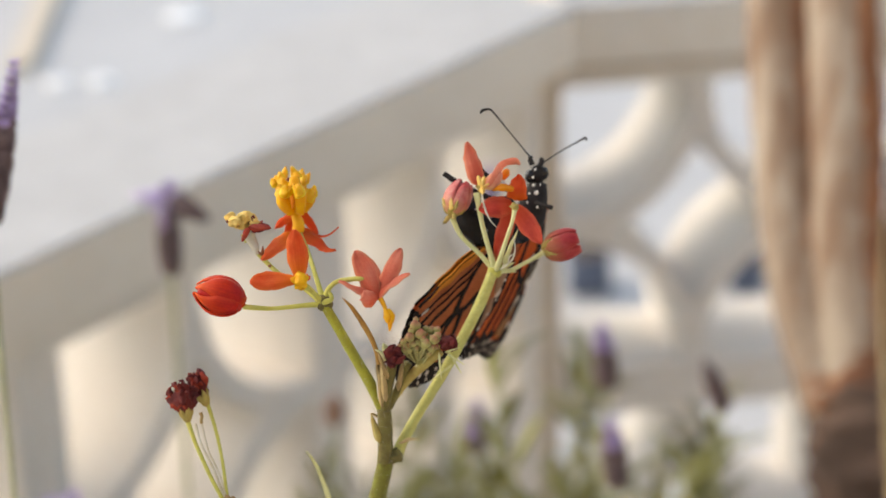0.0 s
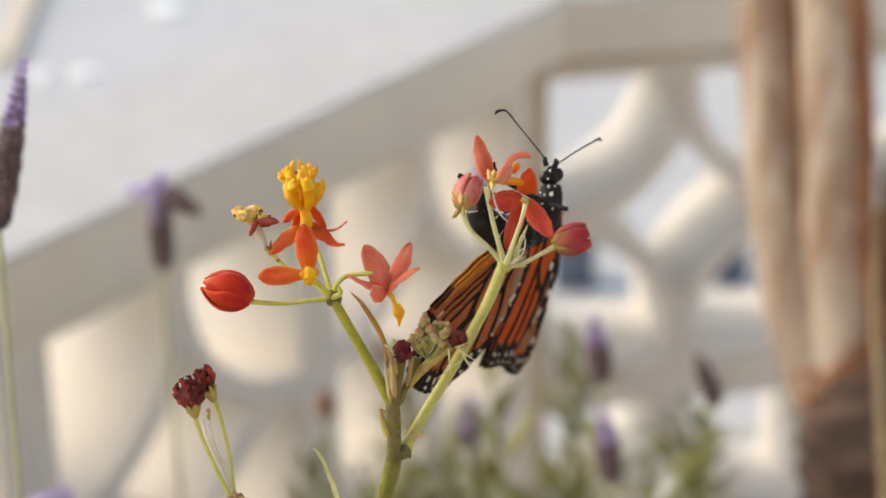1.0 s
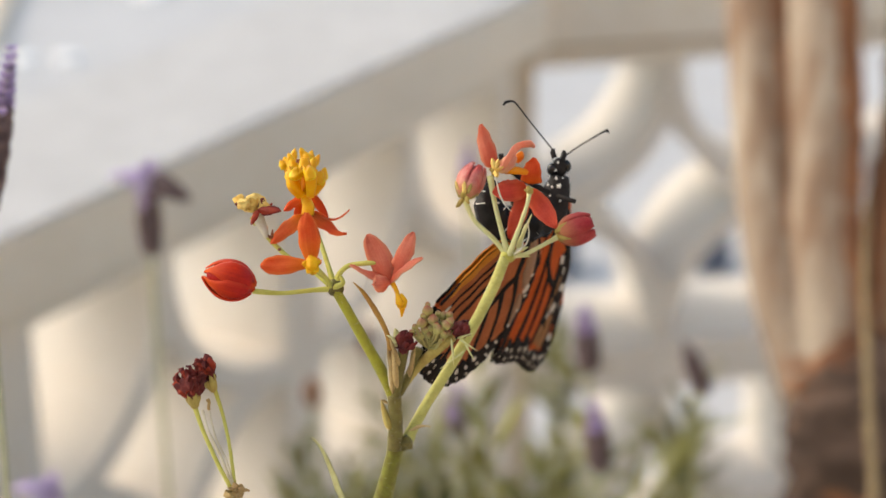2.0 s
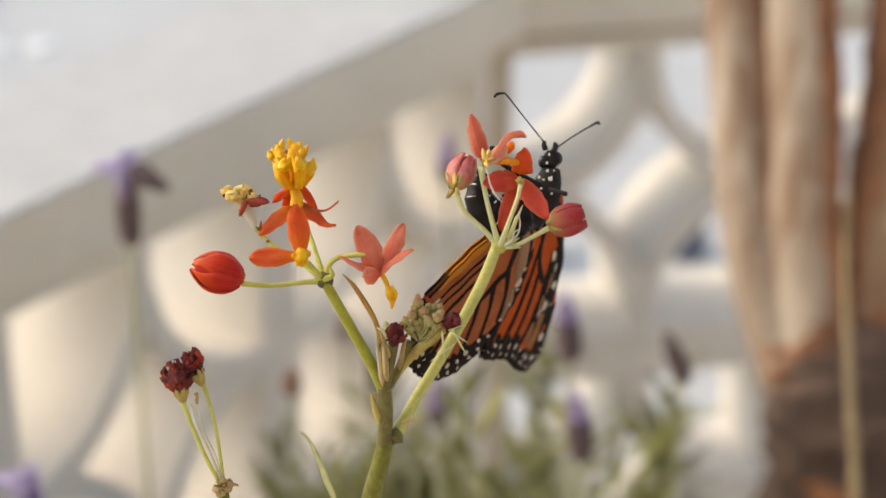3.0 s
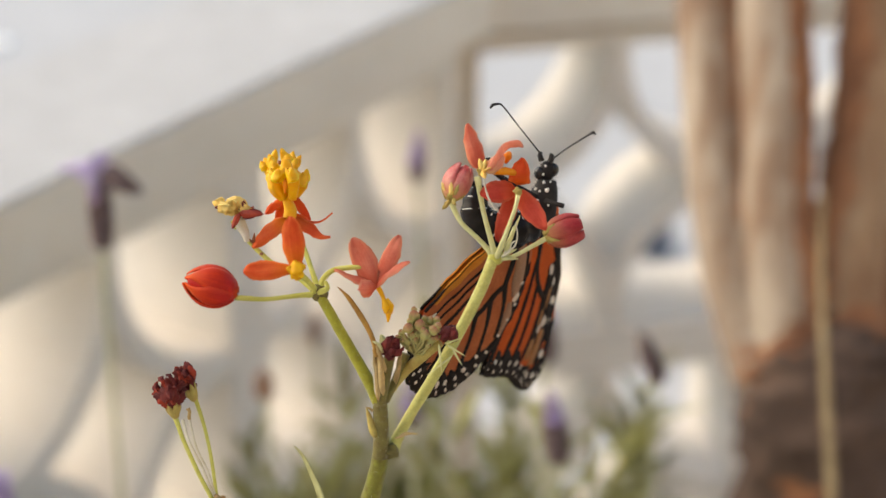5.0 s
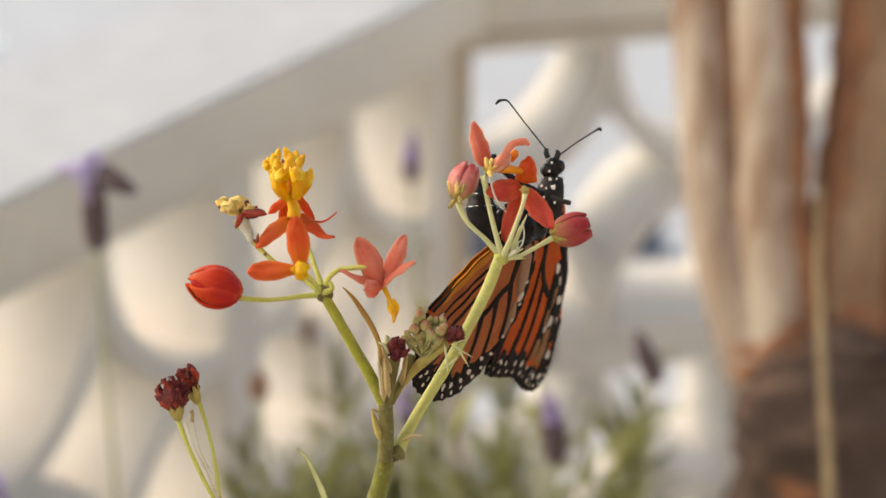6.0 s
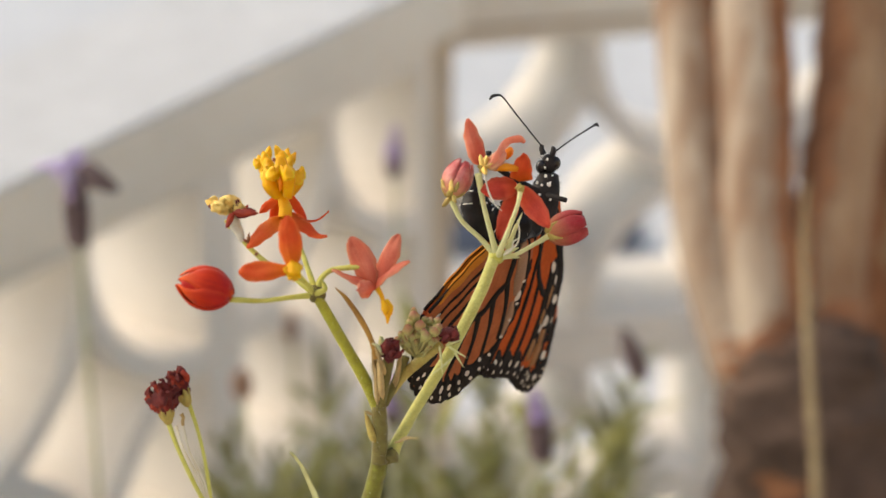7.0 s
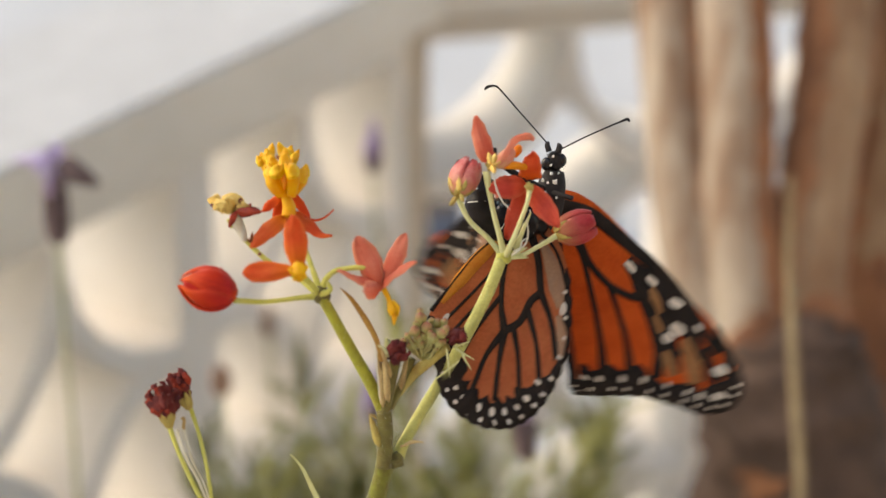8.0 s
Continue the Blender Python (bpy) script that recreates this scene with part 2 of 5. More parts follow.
def smooth_line(points, radii, sub=6):
    """A rounded line through the points, with the radii carried along."""
    p = [Vector(q) for q in points]
    p = [p[0] * 2 - p[1]] + p + [p[-1] * 2 - p[-2]]
    r = list(radii)
    line, rad = [], []
    def slope(k):
        u, v = p[k] - p[k - 1], p[k + 1] - p[k]
        d = u.normalized() + v.normalized()
        return d.normalized() * min(u.length, v.length) if d.length > 1e-6 else d
    for i in range(1, len(p) - 2):
        b, c, s, e = p[i], p[i + 1], slope(i), slope(i + 1)
        for k in range(sub):
            u = k / sub
            line.append(b * (2 * u ** 3 - 3 * u * u + 1) + s * (u ** 3 - 2 * u * u + u) + c * (3 * u * u - 2 * u ** 3) + e * (u ** 3 - u * u))
            rad.append(r[i - 1] + (r[i] - r[i - 1]) * u)
    line.append(p[-2])
    rad.append(r[-1])
    return line, rad


def tube(bm, points, radii, seg=10, sub=6, rough=0.0, flat=1.0):
    """A closed, tapered, rounded tube."""
    if not isinstance(radii, (list, tuple)):
        radii = [radii] * len(points)
    line, rad = smooth_line(points, radii, sub)
    side, rings = None, []
    for i, p in enumerate(line):
        d = (line[min(i + 1, len(line) - 1)] - line[max(i - 1, 0)]).normalized()
        if side is None:
            side = d.orthogonal().normalized()
        side = (side - d * side.dot(d)).normalized()
        up = d.cross(side)
        ring = []
        for k in range(seg):
            a = 2 * math.pi * k / seg
            r = rad[i] * (1 + rough * noise.noise(p * 300 + Vector((3 * math.cos(a), 3 * math.sin(a), 0))))
            ring.append(bm.verts.new(p + (side * math.cos(a) + up * math.sin(a) * flat) * r))
        rings.append(ring)
    for a, b in zip(rings, rings[1:]):
        for k in range(seg):
            bm.faces.new((a[k], a[(k + 1) % seg], b[(k + 1) % seg], b[k]))
    bm.faces.new(rings[0][::-1])
    bm.faces.new(rings[-1])
    return bm


def ball(bm, centre, radii, turn=None, rough=0.0, level=3):
    m = Matrix.Translation(centre) @ (turn.to_4x4() if turn else Matrix()) @ Matrix.Diagonal((*radii, 1))
    made = bmesh.ops.create_icosphere(bm, subdivisions=level, radius=1.0, matrix=m)["verts"]
    if rough:
        c = Vector(centre)
        for v in made:
            d = v.co - c
            v.co = c + d * (1 + rough * noise.noise(v.co * 1.7 / max(radii)) + 0.5 * rough * noise.noise(v.co * 4.1 / max(radii)))
    return bm


def petal(bm, base, tip, face, width, curl=0.15, cup=0.25, full=0.6, thick=0.00014, nu=12, nv=6, wave=0.2, hook=0.0):
    """A thin curved petal from base to tip; face: the way that its upper side looks; curl bows it, hook turns its tip up;
    full: above 1 it is broadest near the tip."""
    tag = bm.verts.layers.float.get("from_tip") or bm.verts.layers.float.new("from_tip")
    cross = bm.verts.layers.float.get("across") or bm.verts.layers.float.new("across")
    base, tip = Vector(base), Vector(tip)
    d = tip - base
    size = d.length
    d.normalize()
    face = Vector(face)
    face = (face - d * face.dot(d)).normalized()
    side = d.cross(face)
    seed = base * 900
    grid = []
    for i in range(nu + 1):
        u = i / nu
        w = width * 0.5 * (math.sin(math.pi * min(1, u ** full * 0.985)) ** 0.56 * 0.92 + 0.14 * (1 - u) + 0.012)
        row = []
        for j in range(nv + 1):
            v = 2 * j / nv - 1
            wob = wave * width * (noise.noise(seed + Vector((u * 3, v * 1.5, 0))) + 0.5 * abs(v) * noise.noise(seed + Vector((u * 8, v, 5))))
            off = curl * size * math.sin(math.pi * u) - cup * w * v * v + 0.10 * w * (1 - abs(v)) ** 3 + wob + hook * size * max(0, u - 0.6) ** 2 * 6
            edge = 1 + 0.16 * noise.noise(seed + Vector((u * 6, v * 3, 9))) + 0.09 * noise.noise(seed + Vector((u * 17, v * 2, 4)))
            row.append((base + d * (u * size) + side * (v * w * edge) + face * off, 1 - u, 1 - 0.7 * abs(v) * abs(v), v))
        grid.append(row)
    top, low = [], []
    for s, rows in ((1, top), (-1, low)):
        for row in grid:
            made = []
            for p, u, t, v in row:
                q = bm.verts.new(p + face * (s * thick * t))
                q[tag], q[cross] = u, v
                made.append(q)
            rows.append(made)
    for i in range(nu):
        for j in range(nv):
            bm.faces.new((top[i][j], top[i + 1][j], top[i + 1][j + 1], top[i][j + 1]))
            bm.faces.new((low[i][j], low[i][j + 1], low[i + 1][j + 1], low[i + 1][j]))
    edge = [(i, 0) for i in range(nu)] + [(nu, j) for j in range(nv)] + [(i, nv) for i in range(nu, 0, -1)] + [(0, j) for j in range(nv, 0, -1)]
    for (i, j), (k, l) in zip(edge, edge[1:] + edge[:1]):
        bm.faces.new((top[i][j], low[i][j], low[k][l], top[k][l]))
    return bm


def box(bm, lo, hi, m=None, bevel=0.0):
    c, s = (Vector(lo) + Vector(hi)) / 2, Vector(hi) - Vector(lo)
    made = bmesh.ops.create_cube(bm, size=1.0, matrix=(m or Matrix()) @ Matrix.Translation(c) @ Matrix.Diagonal((*s, 1)))["verts"]
    if bevel:
        edges = list({e for v in made for e in v.link_edges})
        bmesh.ops.bevel(bm, geom=edges, offset=bevel, segments=2, affect="EDGES", profile=0.5)
    return bm


# ---- ground ----
bm = bmesh.new()
bmesh.ops.create_grid(bm, x_segments=40, y_segments=40, size=400)
ground = tagged(link("ground", bm, M_GROUND), "pale smooth paving in hazy sunshine", "ground", kind="structure")
bm = bmesh.new()
bmesh.ops.create_grid(bm, x_segments=90, y_segments=60, size=1.0, matrix=Matrix.Translation((0.10, 0.82, 0.03)) @ Matrix.Diagonal((0.34, 0.62, 1, 1)))
for v in bm.verts:
    v.co.z += 0.02 * noise.noise(v.co * 9) + 0.01 * noise.noise(v.co * 40)
soil = tagged(link("planting_bed", bm, M_SOIL), "dark crumbly soil of a planting bed", "soil", kind="structure")

# ---- unseen walls, added to bounce warm light and hold back sky ----
def bounce_wall(name, lo, hi):
    bm = bmesh.new()
    box(bm, lo, hi, bevel=0.01)
    tagged(link(name, bm, M_BOUNCE, False), "plain warm wall, unseen, added to bounce light on the garden", "wall", kind="structure")


bounce_wall("bounce_east", (3.2, -2.6, 0.0), (3.4, 1.2, 2.8))
bounce_wall("bounce_south", (-2.4, -2.8, 0.0), (3.4, -2.602, 3.6))

# ---- balustrade of pierced blocks ----
CORNER = Vector((0.053, 1.913, 0.0))
LEFT_DIR = Vector((math.sin(radians(-148.4)), math.cos(radians(-148.4)), 0))
RIGHT_DIR = Vector((math.sin(radians(77.5)), math.cos(radians(77.5)), 0))
OPEN, RIM, DEEP = 0.30, 0.0265, 0.15
STEP = OPEN + 2 * RIM
TALL = 1.06  # the blocks are a little taller than wide


def run_pose(along, start, back):
    """x along the run, y away from the garden, z up."""
    x, y = along, back
    return Matrix(((x.x, y.x, 0, start.x), (x.y, y.y, 0, start.y), (0, 0, 1, start.z), (0, 0, 0, 1)))


def block_mesh():
    """A square frame with four quarter rings, centred on its corners; x and z across, y deep."""
    bm = bmesh.new()
    s, o = STEP, RIM
    box(bm, (0, 0, 0), (s, DEEP, o), bevel=0.002)
    box(bm, (0, 0, s - o), (s, DEEP, s), bevel=0.002)
    box(bm, (0, 0.001, o), (o, DEEP - 0.001, s - o), bevel=0.002)
    box(bm, (s - o, 0.001, o), (s, DEEP - 0.001, s - o), bevel=0.002)
    n = 20
    for cx, cz, a0, y0 in ((o, o, 0, 0.002), (s - o, o, 90, 0.005), (s - o, s - o, 180, 0.002), (o, s - o, 270, 0.005)):
        rings = []
        for k in range(n + 1):
            a = radians(a0 + 90 * k / n)
            ring = []
            for r, y in ((OPEN / 2 - 0.010, y0), (OPEN / 2 + 0.010, y0), (OPEN / 2 + 0.010, DEEP - y0), (OPEN / 2 - 0.010, DEEP - y0)):
                ring.append(bm.verts.new((cx + r * math.cos(a), y, cz + r * math.sin(a))))
            rings.append(ring)
        for p, q in zip(rings, rings[1:]):
            for k in range(4):
                bm.faces.new((p[k], q[k], q[(k + 1) % 4], p[(k + 1) % 4]))
    bmesh.ops.recalc_face_normals(bm, faces=bm.faces)
    me = bpy.data.meshes.new("breeze_block")
    bm.to_mesh(me)
    bm.free()
    me.materials.append(M_BLOCK)
    return me


BLOCK = block_mesh()


def balustrade(name, along, back, first, count, length, label):
    wall = thing(name, (0, 0, 0), label, "balustrade", "garden balustrade", "structure")
    m = run_pose(along, CORNER, back)
    for k in range(count):
        for z in (0.83 + RIM - TALL * STEP, 0.83 + RIM - 2 * TALL * STEP):
            ob = new("breeze_block", BLOCK)
            ob.parent = wall
            ob.matrix_basis = m @ Matrix.Translation((first + k * STEP, 0, z)) @ Matrix.Diagonal((1, 1, TALL, 1))
    bm = bmesh.new()
    box(bm, (0, -0.024, 0.8575), (length, DEEP + 0.024, 0.9165), m, 0.003)
    part("top_rail", bm, M_RAIL, wall, smooth=False)
    # added top layer, coloured darker than the rail to offset the light from above
    bm = bmesh.new()
    box(bm, (0, -0.023, 0.9167), (length, DEEP + 0.023, 0.9205), m, 0.0015)
    part("coping", bm, M_RAIL_TOP, wall, "thin added layer that tones down the lit top of the rail", smooth=False)
    # brown strip: the overhanging rail's shadow line, put in as colour
    bm = bmesh.new()
    box(bm, (0, -0.004, 0.8475), (length, DEEP + 0.004, 0.8573), m, 0.001)
    part("shadow_strip", bm, M_RAIL_SHADOW, wall, "brown strip that paints the shadow line under the rail", smooth=False)
    bm = bmesh.new()
    box(bm, (0, -0.01, -0.02), (length, DEEP + 0.01, 0.83 + RIM - 2 * TALL * STEP - 0.001), m, 0.006)
    part("base_course", bm, M_RAIL, wall, smooth=False)
    return wall


LEFT_BACK = Vector((-0.8517, 0.5240, 0))
RIGHT_BACK = Vector((-0.2164, 0.9763, 0))
balustrade("wall_west", LEFT_DIR, LEFT_BACK, 0.038, 8, 2.9, "beige concrete balustrade of pierced quarter-circle blocks")
balustrade("wall_north", RIGHT_DIR, RIGHT_BACK, -0.026, 6, 2.2, "grey-beige concrete balustrade of pierced quarter-circle blocks")
# the post's tan holds the brownish shade of the run's end face
bm = bmesh.new()
box(bm, (0.0, 0.002, 0), (0.037, DEEP, 0.857), run_pose(LEFT_DIR, CORNER, LEFT_BACK), 0.002)
box(bm, (-0.030, -0.007, 0), (0.000, -0.0005, 0.8474), run_pose(RIGHT_DIR, CORNER, RIGHT_BACK), 0.001)
tagged(link("corner_post", bm, M_POST, False), "narrow concrete post at the balustrade's corner, tan with the shade painted in", "post", kind="structure")

# ---- beyond the balustrade ----
def planter(x, y, wide):
    """A small square planter with a rim and a foot."""
    t = thing("planter", (x, y, 0.0), "small square slate-blue planter on the paving", "planter", "slate-blue planters")
    h = wide * 0.5
    bm = bmesh.new()
    box(bm, (-h, -h, 0.004), (h, h, wide * 0.85), bevel=0.006)
    part("body", bm, M_BLUE, t)
    bm = bmesh.new()
    box(bm, (-h * 1.08, -h * 1.08, wide * 0.85), (h * 1.08, h * 1.08, wide * 0.97), bevel=0.004)
    part("rim", bm, M_BLUE, t)
    bm = bmesh.new()
    box(bm, (-h * 0.8, -h * 0.8, 0.0), (h * 0.8, h * 0.8, 0.0038))
    part("foot", bm, M_BLUE, t)
    bm = bmesh.new()
    box(bm, (-h * 0.86, -h * 0.86, wide * 0.9), (h * 0.86, h * 0.86, wide * 0.985), bevel=0.003)
    part("soil", bm, M_SOIL, t, "dark soil")


planter(0.134, 3.299, 0.075)
planter(0.416, 3.308, 0.060)
# flat white discs added for the bright glints on the paving
for x, y, r in ((-1.09, 4.51, 0.030), (-0.99, 4.52, 0.030), (-0.88, 5.08, 0.050)):
    bm = bmesh.new()
    ball(bm, (x, y, 0.006), (r * 1.05, r * 0.9, 0.012), rough=0.15)
    tagged(link("glint_disc", bm, M_WHITE), "flat white disc standing in for a glint on the paving", "stone", "white stones")


# low tan kerb far off on the paving
bm = bmesh.new()
box(bm, (-0.03, 0.0, -0.01), (0.03, 1.9, 0.03), pose(-1.204, 4.60, 0.0, 0, 0, 6.7), 0.006)
tagged(link("kerb", bm, M_POST, False), "low tan stone kerb on the paving", "kerb", kind="structure")


# ---- many-stemmed tree ----
TREE_AT = Vector((0.26352, 1.17197, 0.83499))
TREE_AT.z = 0.0


def tree():
    t = thing("tree", TREE_AT, "small tree of several smooth striped stems on one dark base", "tree")
    o = TREE_AT
    bm = bmesh.new()
    tube(bm, [Vector((0, 0, -0.03)), Vector((0.0, 0, 0.30)), Vector((0.26539, 1.14220, 0.76653)) - o, Vector((0.25853, 1.14685, 0.83993)) - o, Vector((0.25560, 1.15707, 0.86343)) - o, Vector((0.25365, 1.17034, 0.88140)) - o],
         [0.085, 0.070, 0.060, 0.058, 0.050, 0.034], 20, 8, rough=0.3)
    part("trunk", bm, M_BARK_DARK, t, "dark rough bark")
    stems = (([(0.23796, 1.14542, 0.82409), (0.21255, 1.16741, 0.87465), (0.19401, 1.19379, 0.93533), (0.18439, 1.23483, 1.02973), (0.17972, 1.28614, 1.14772)], 0.0205),
             ([(0.24294, 1.13661, 0.82890), (0.23037, 1.15828, 0.89129), (0.22296, 1.17975, 0.95321), (0.22079, 1.21584, 1.03619), (0.21862, 1.26635, 1.15237)], 0.0215),
             ([(0.27240, 1.14542, 0.82409), (0.26982, 1.17473, 0.89151), (0.27867, 1.20698, 0.96568), (0.28897, 1.23044, 1.01961), (0.29264, 1.24803, 1.06007), (0.29632, 1.28614, 1.14772)], 0.024),
             ([(0.31381, 1.19828, 0.79520), (0.32527, 1.23815, 0.88689), (0.33827, 1.28416, 0.99270), (0.34365, 1.34550, 1.13377)], 0.024))
    for k, (pts, r) in enumerate(stems):
        flank = -0.42 if k > 1 else 0.42
        pts = [Vector(p) - o for p in pts]
        pts.append(pts[-1] + Vector((0.06 * (pts[-1].x), 0.02, 0.55)))
        size = [r * 1.25, r * 1.1] + [r] * (len(pts) - 3) + [r * 0.7]
        bm = bmesh.new()
        tube(bm, pts, size, 18, 8, rough=0.06)
        stem = part("stem", bm, M_BARK_TAN if k > 1 else M_BARK, t)
        # red-brown strip along one flank of each stem
        bm = bmesh.new()
        tube(bm, [p + Vector((r * flank, -r * 0.24, 0)) for p in pts], [0.70 * q for q in size], 16, 8, rough=0.25)
        part("bark", bm, M_BARK_RED, stem, "red-brown strip along one flank of the stem")
        bm = bmesh.new()
        low = [pts[0] + (pts[0] - pts[1]) * 0.6, pts[0], pts[0].lerp(pts[1], 0.5), pts[1], pts[1].lerp(pts[2], 0.45)]
        tube(bm, [p + Vector((r * 0.1, -r * 0.22, 0)) for p in low], [r * 1.5, r * 1.4, r * 1.25, r * 1.0, r * 0.5], 18, 8, rough=0.3)
        part("old_bark", bm, M_BARK_RED, stem, "rough brown old bark")
    rnd = random.Random(4)
    bm = bmesh.new()
    for k in range(900):
        a, h = rnd.uniform(0, 6.283), rnd.gauss(0, 1)
        c = Vector((0.1 + 0.28 * rnd.gauss(0, 1), 0.28 * rnd.gauss(0, 1), 2.05 + 0.16 * h))
        d = Vector((math.cos(a), math.sin(a), rnd.uniform(-0.7, 0.4))).normalized()
        petal(bm, c, c + d * rnd.uniform(0.05, 0.09), (0, 0, 1), 0.03, 0.06, 0.2, nu=3, nv=2)
    part("crown", bm, M_TREE_LEAF, t, "sparse green leaves")


tree()


# ---- lavender ----
def lavender(tip, foot, length, wide, mat, label, lean=(0, 0, 0), stem_r=0.0014, seed=1, wings=False, faded=0.55):
    """A flower spike of stacked whorls on a thin stem from the foot."""
    rnd = random.Random(seed)
    tip, foot = Vector(tip), Vector(foot)
    t = thing("lavender", (foot.x, foot.y, 0.0), label, "lavender", "lavender spikes")
    o = Vector((foot.x, foot.y, 0))
    axis = Vector(lean) + Vector((0, 0, 1))
    axis.normalize()
    low = tip - axis * length
    bm = bmesh.new()
    mid = (low + foot) / 2 + Vector((rnd.uniform(-1, 1) * 0.012, 0.0, 0.05))
    tube(bm, [foot - o, mid - o, low - o, tip - o - axis * 0.004], [stem_r * 1.3, stem_r, stem_r, stem_r * 0.5], 7, 6)
    part("stem", bm, M_LAV_STEM, t)
    bm, old = bmesh.new(), bmesh.new()
    n = max(8, int(length / (wide * 0.55)))
    for i in range(n):
        u = i / (n - 1)
        r = wide * (0.55 + 0.6 * math.sin(math.pi * (0.15 + 0.8 * u))) * (1 - 0.45 * u)
        c = low + axis * (length * u) - o
        for k in range(8):
            a = k * 0.785 + i * 0.55 + rnd.uniform(-0.2, 0.2)
            out = Vector((math.cos(a), math.sin(a), 0.75)).normalized()
            q = out.to_track_quat("Z", "Y").to_matrix()
            ball(bm if u > faded + 0.2 * rnd.random() else old, c + Vector((math.cos(a), math.sin(a), 0.2)) * r * 0.55, (r * 0.36, r * 0.36, r * 0.75), q, 0.2, 1)
    if wings:
        wing = bmesh.new()
        for a, far, up in ((2.6, 0.015, -0.006), (3.3, 0.018, -0.004), (4.0, 0.012, -0.008), (1.2, 0.006, 0.003)):
            c = tip - o
            petal(wing, c - axis * 0.008, c + Vector((math.cos(a) * far, math.sin(a) * far * 0.6, up)), (0.2, -0.5, 0.8), 0.009, 0.2, wave=0.3)
        part("bract", wing, M_LAV_WING, t, "pale violet papery bracts")
    tagged(part("spike", bm, mat, t), kind="stuff")
    if old.verts:
        tagged(part("faded_spike", old, M_LAV_DRY, t, "brown faded lower florets"), kind="stuff")
    return t


PURPLE, DRY = "purple lavender spike on a thin green stem", "dried brown-violet lavender spike on a thin stem"
for tip, z0, length, wide, mat, label, lean, seed, wings in (
        ((-0.15613, 0.87912, 1.11499), 0.05, 0.044, 0.0062, M_LAV, PURPLE, (0.01, 0, 0), 1, True),
        ((0.05486, 0.90759, 1.02947), 0.05, 0.034, 0.0066, M_LAV, PURPLE, (-0.1, 0, 0), 3, False),
        ((0.05728, 0.85288, 1.00397), 0.05, 0.036, 0.0066, M_LAV, PURPLE, (-0.12, 0, 0), 4, False),
        ((0.11739, 0.99929, 0.96450), 0.05, 0.030, 0.0066, M_LAV_DRY, DRY, (-0.35, 0, 0), 5, False),
        ((-0.00611, 1.26939, 0.98381), 0.05, 0.034, 0.0062, M_LAV, PURPLE, (0.03, 0, 0), 6, False),
        ((-0.00950, 0.93639, 0.97032), 0.05, 0.028, 0.0060, M_LAV, PURPLE, (0, 0, 0), 7, False),
        ((-0.20389, 0.82868, 0.97339), 0.05, 0.030, 0.0062, M_LAV, PURPLE, (0, 0, 0), 8, True),
        ((-0.09496, 1.02687, 0.92762), 0.05, 0.016, 0.0062, M_LAV_BROWN, DRY, (0, 0, 0), 9, False),
        ((-0.08159, 1.31110, 0.82895), 0.05, 0.022, 0.0052, M_LAV_BROWN, DRY, (0, 0, 0), 10, False)):
    p = Vector(tip)
    spike = lavender(p, (p.x + lean[0] * 0.1 + 0.02, p.y + 0.03, z0), length, wide, mat, label, lean, 0.0014, seed, wings, -0.2 if seed > 8 else 0.15 if seed in (6, 7, 8) else 0.5)
    if seed == 1:
        bm = bmesh.new()
        petal(bm, Vector((-0.15413, 0.87712, 1.10999)) - spike.location, Vector((-0.13550, 0.87500, 1.09950)) - spike.location, TOWARD, 0.011, 0.16, 0.3)
        part("leaf", bm, M_LAV_DRY, spike, "drooping dry brown leaf")
NEAR_TIP = Vector((-0.11545, 0.48432, 1.29683))
NEAR_FOOT = Vector((-0.17, 0.47, 0.05))
NEAR_LAVENDER = lavender(NEAR_TIP, NEAR_FOOT, 0.045, 0.0040, M_LAV, PURPLE, (0.22, 0.10, 0), 0.0008, 2)


def lavender_bush(x, y, high, wide, count, seed, label):
    """A loose mound of narrow grey-green leaves on many thin shoots."""
    rnd = random.Random(seed)
    t = thing("lavender_bush", (x, y, 0.0), label, "bush", "lavender bushes")
    stems, leaves = bmesh.new(), bmesh.new()
    for k in range(count):
        a, s = rnd.uniform(0, 6.283), math.sqrt(rnd.random())
        foot = Vector((math.cos(a) * s * wide * 0.35, math.sin(a) * s * wide * 0.35, 0.02))
        h = high * (1.0 - 0.32 * s * s) * rnd.uniform(0.78, 1.04)
        tip = Vector((math.cos(a) * s * wide, math.sin(a) * s * wide, h))
        mid = (foot + tip) / 2 + Vector((0, 0, 0.08))
        tube(stems, [foot, mid, tip], [0.0022, 0.0016, 0.0008], 5, 4)
        for j in range(38):
            u = 1 - 0.55 * (j / 38) ** 1.2
            c = foot.lerp(tip, u) + Vector((0, 0, 0.08 * 4 * u * (1 - u) * 0.5))
            b = rnd.uniform(0, 6.283)
            d = Vector((math.cos(b), math.sin(b), rnd.uniform(0.3, 1.4))).normalized()
            petal(leaves, c, c + d * rnd.uniform(0.022, 0.042), (0, 0, 1), rnd.uniform(0.004, 0.008), 0.06, 0.1, nu=3, nv=2)
    tagged(part("shoot_mass", stems, M_LAV_STEM, t), kind="stuff")
    tagged(part("foliage", leaves, M_LAV_LEAF, t), kind="stuff")


BUSH = "grey-green lavender bush with narrow leaves"
lavender_bush(-0.05, 1.10, 0.842, 0.11, 200, 11, BUSH)
lavender_bush(-0.115, 1.10, 0.86, 0.03, 24, 15, BUSH)
lavender_bush(0.07, 1.00, 0.925, 0.085, 80, 12, BUSH)
lavender_bush(0.05, 1.24, 0.83, 0.08, 70, 13, BUSH)
lavender_bush(0.128, 1.06, 0.915, 0.035, 34, 16, BUSH)
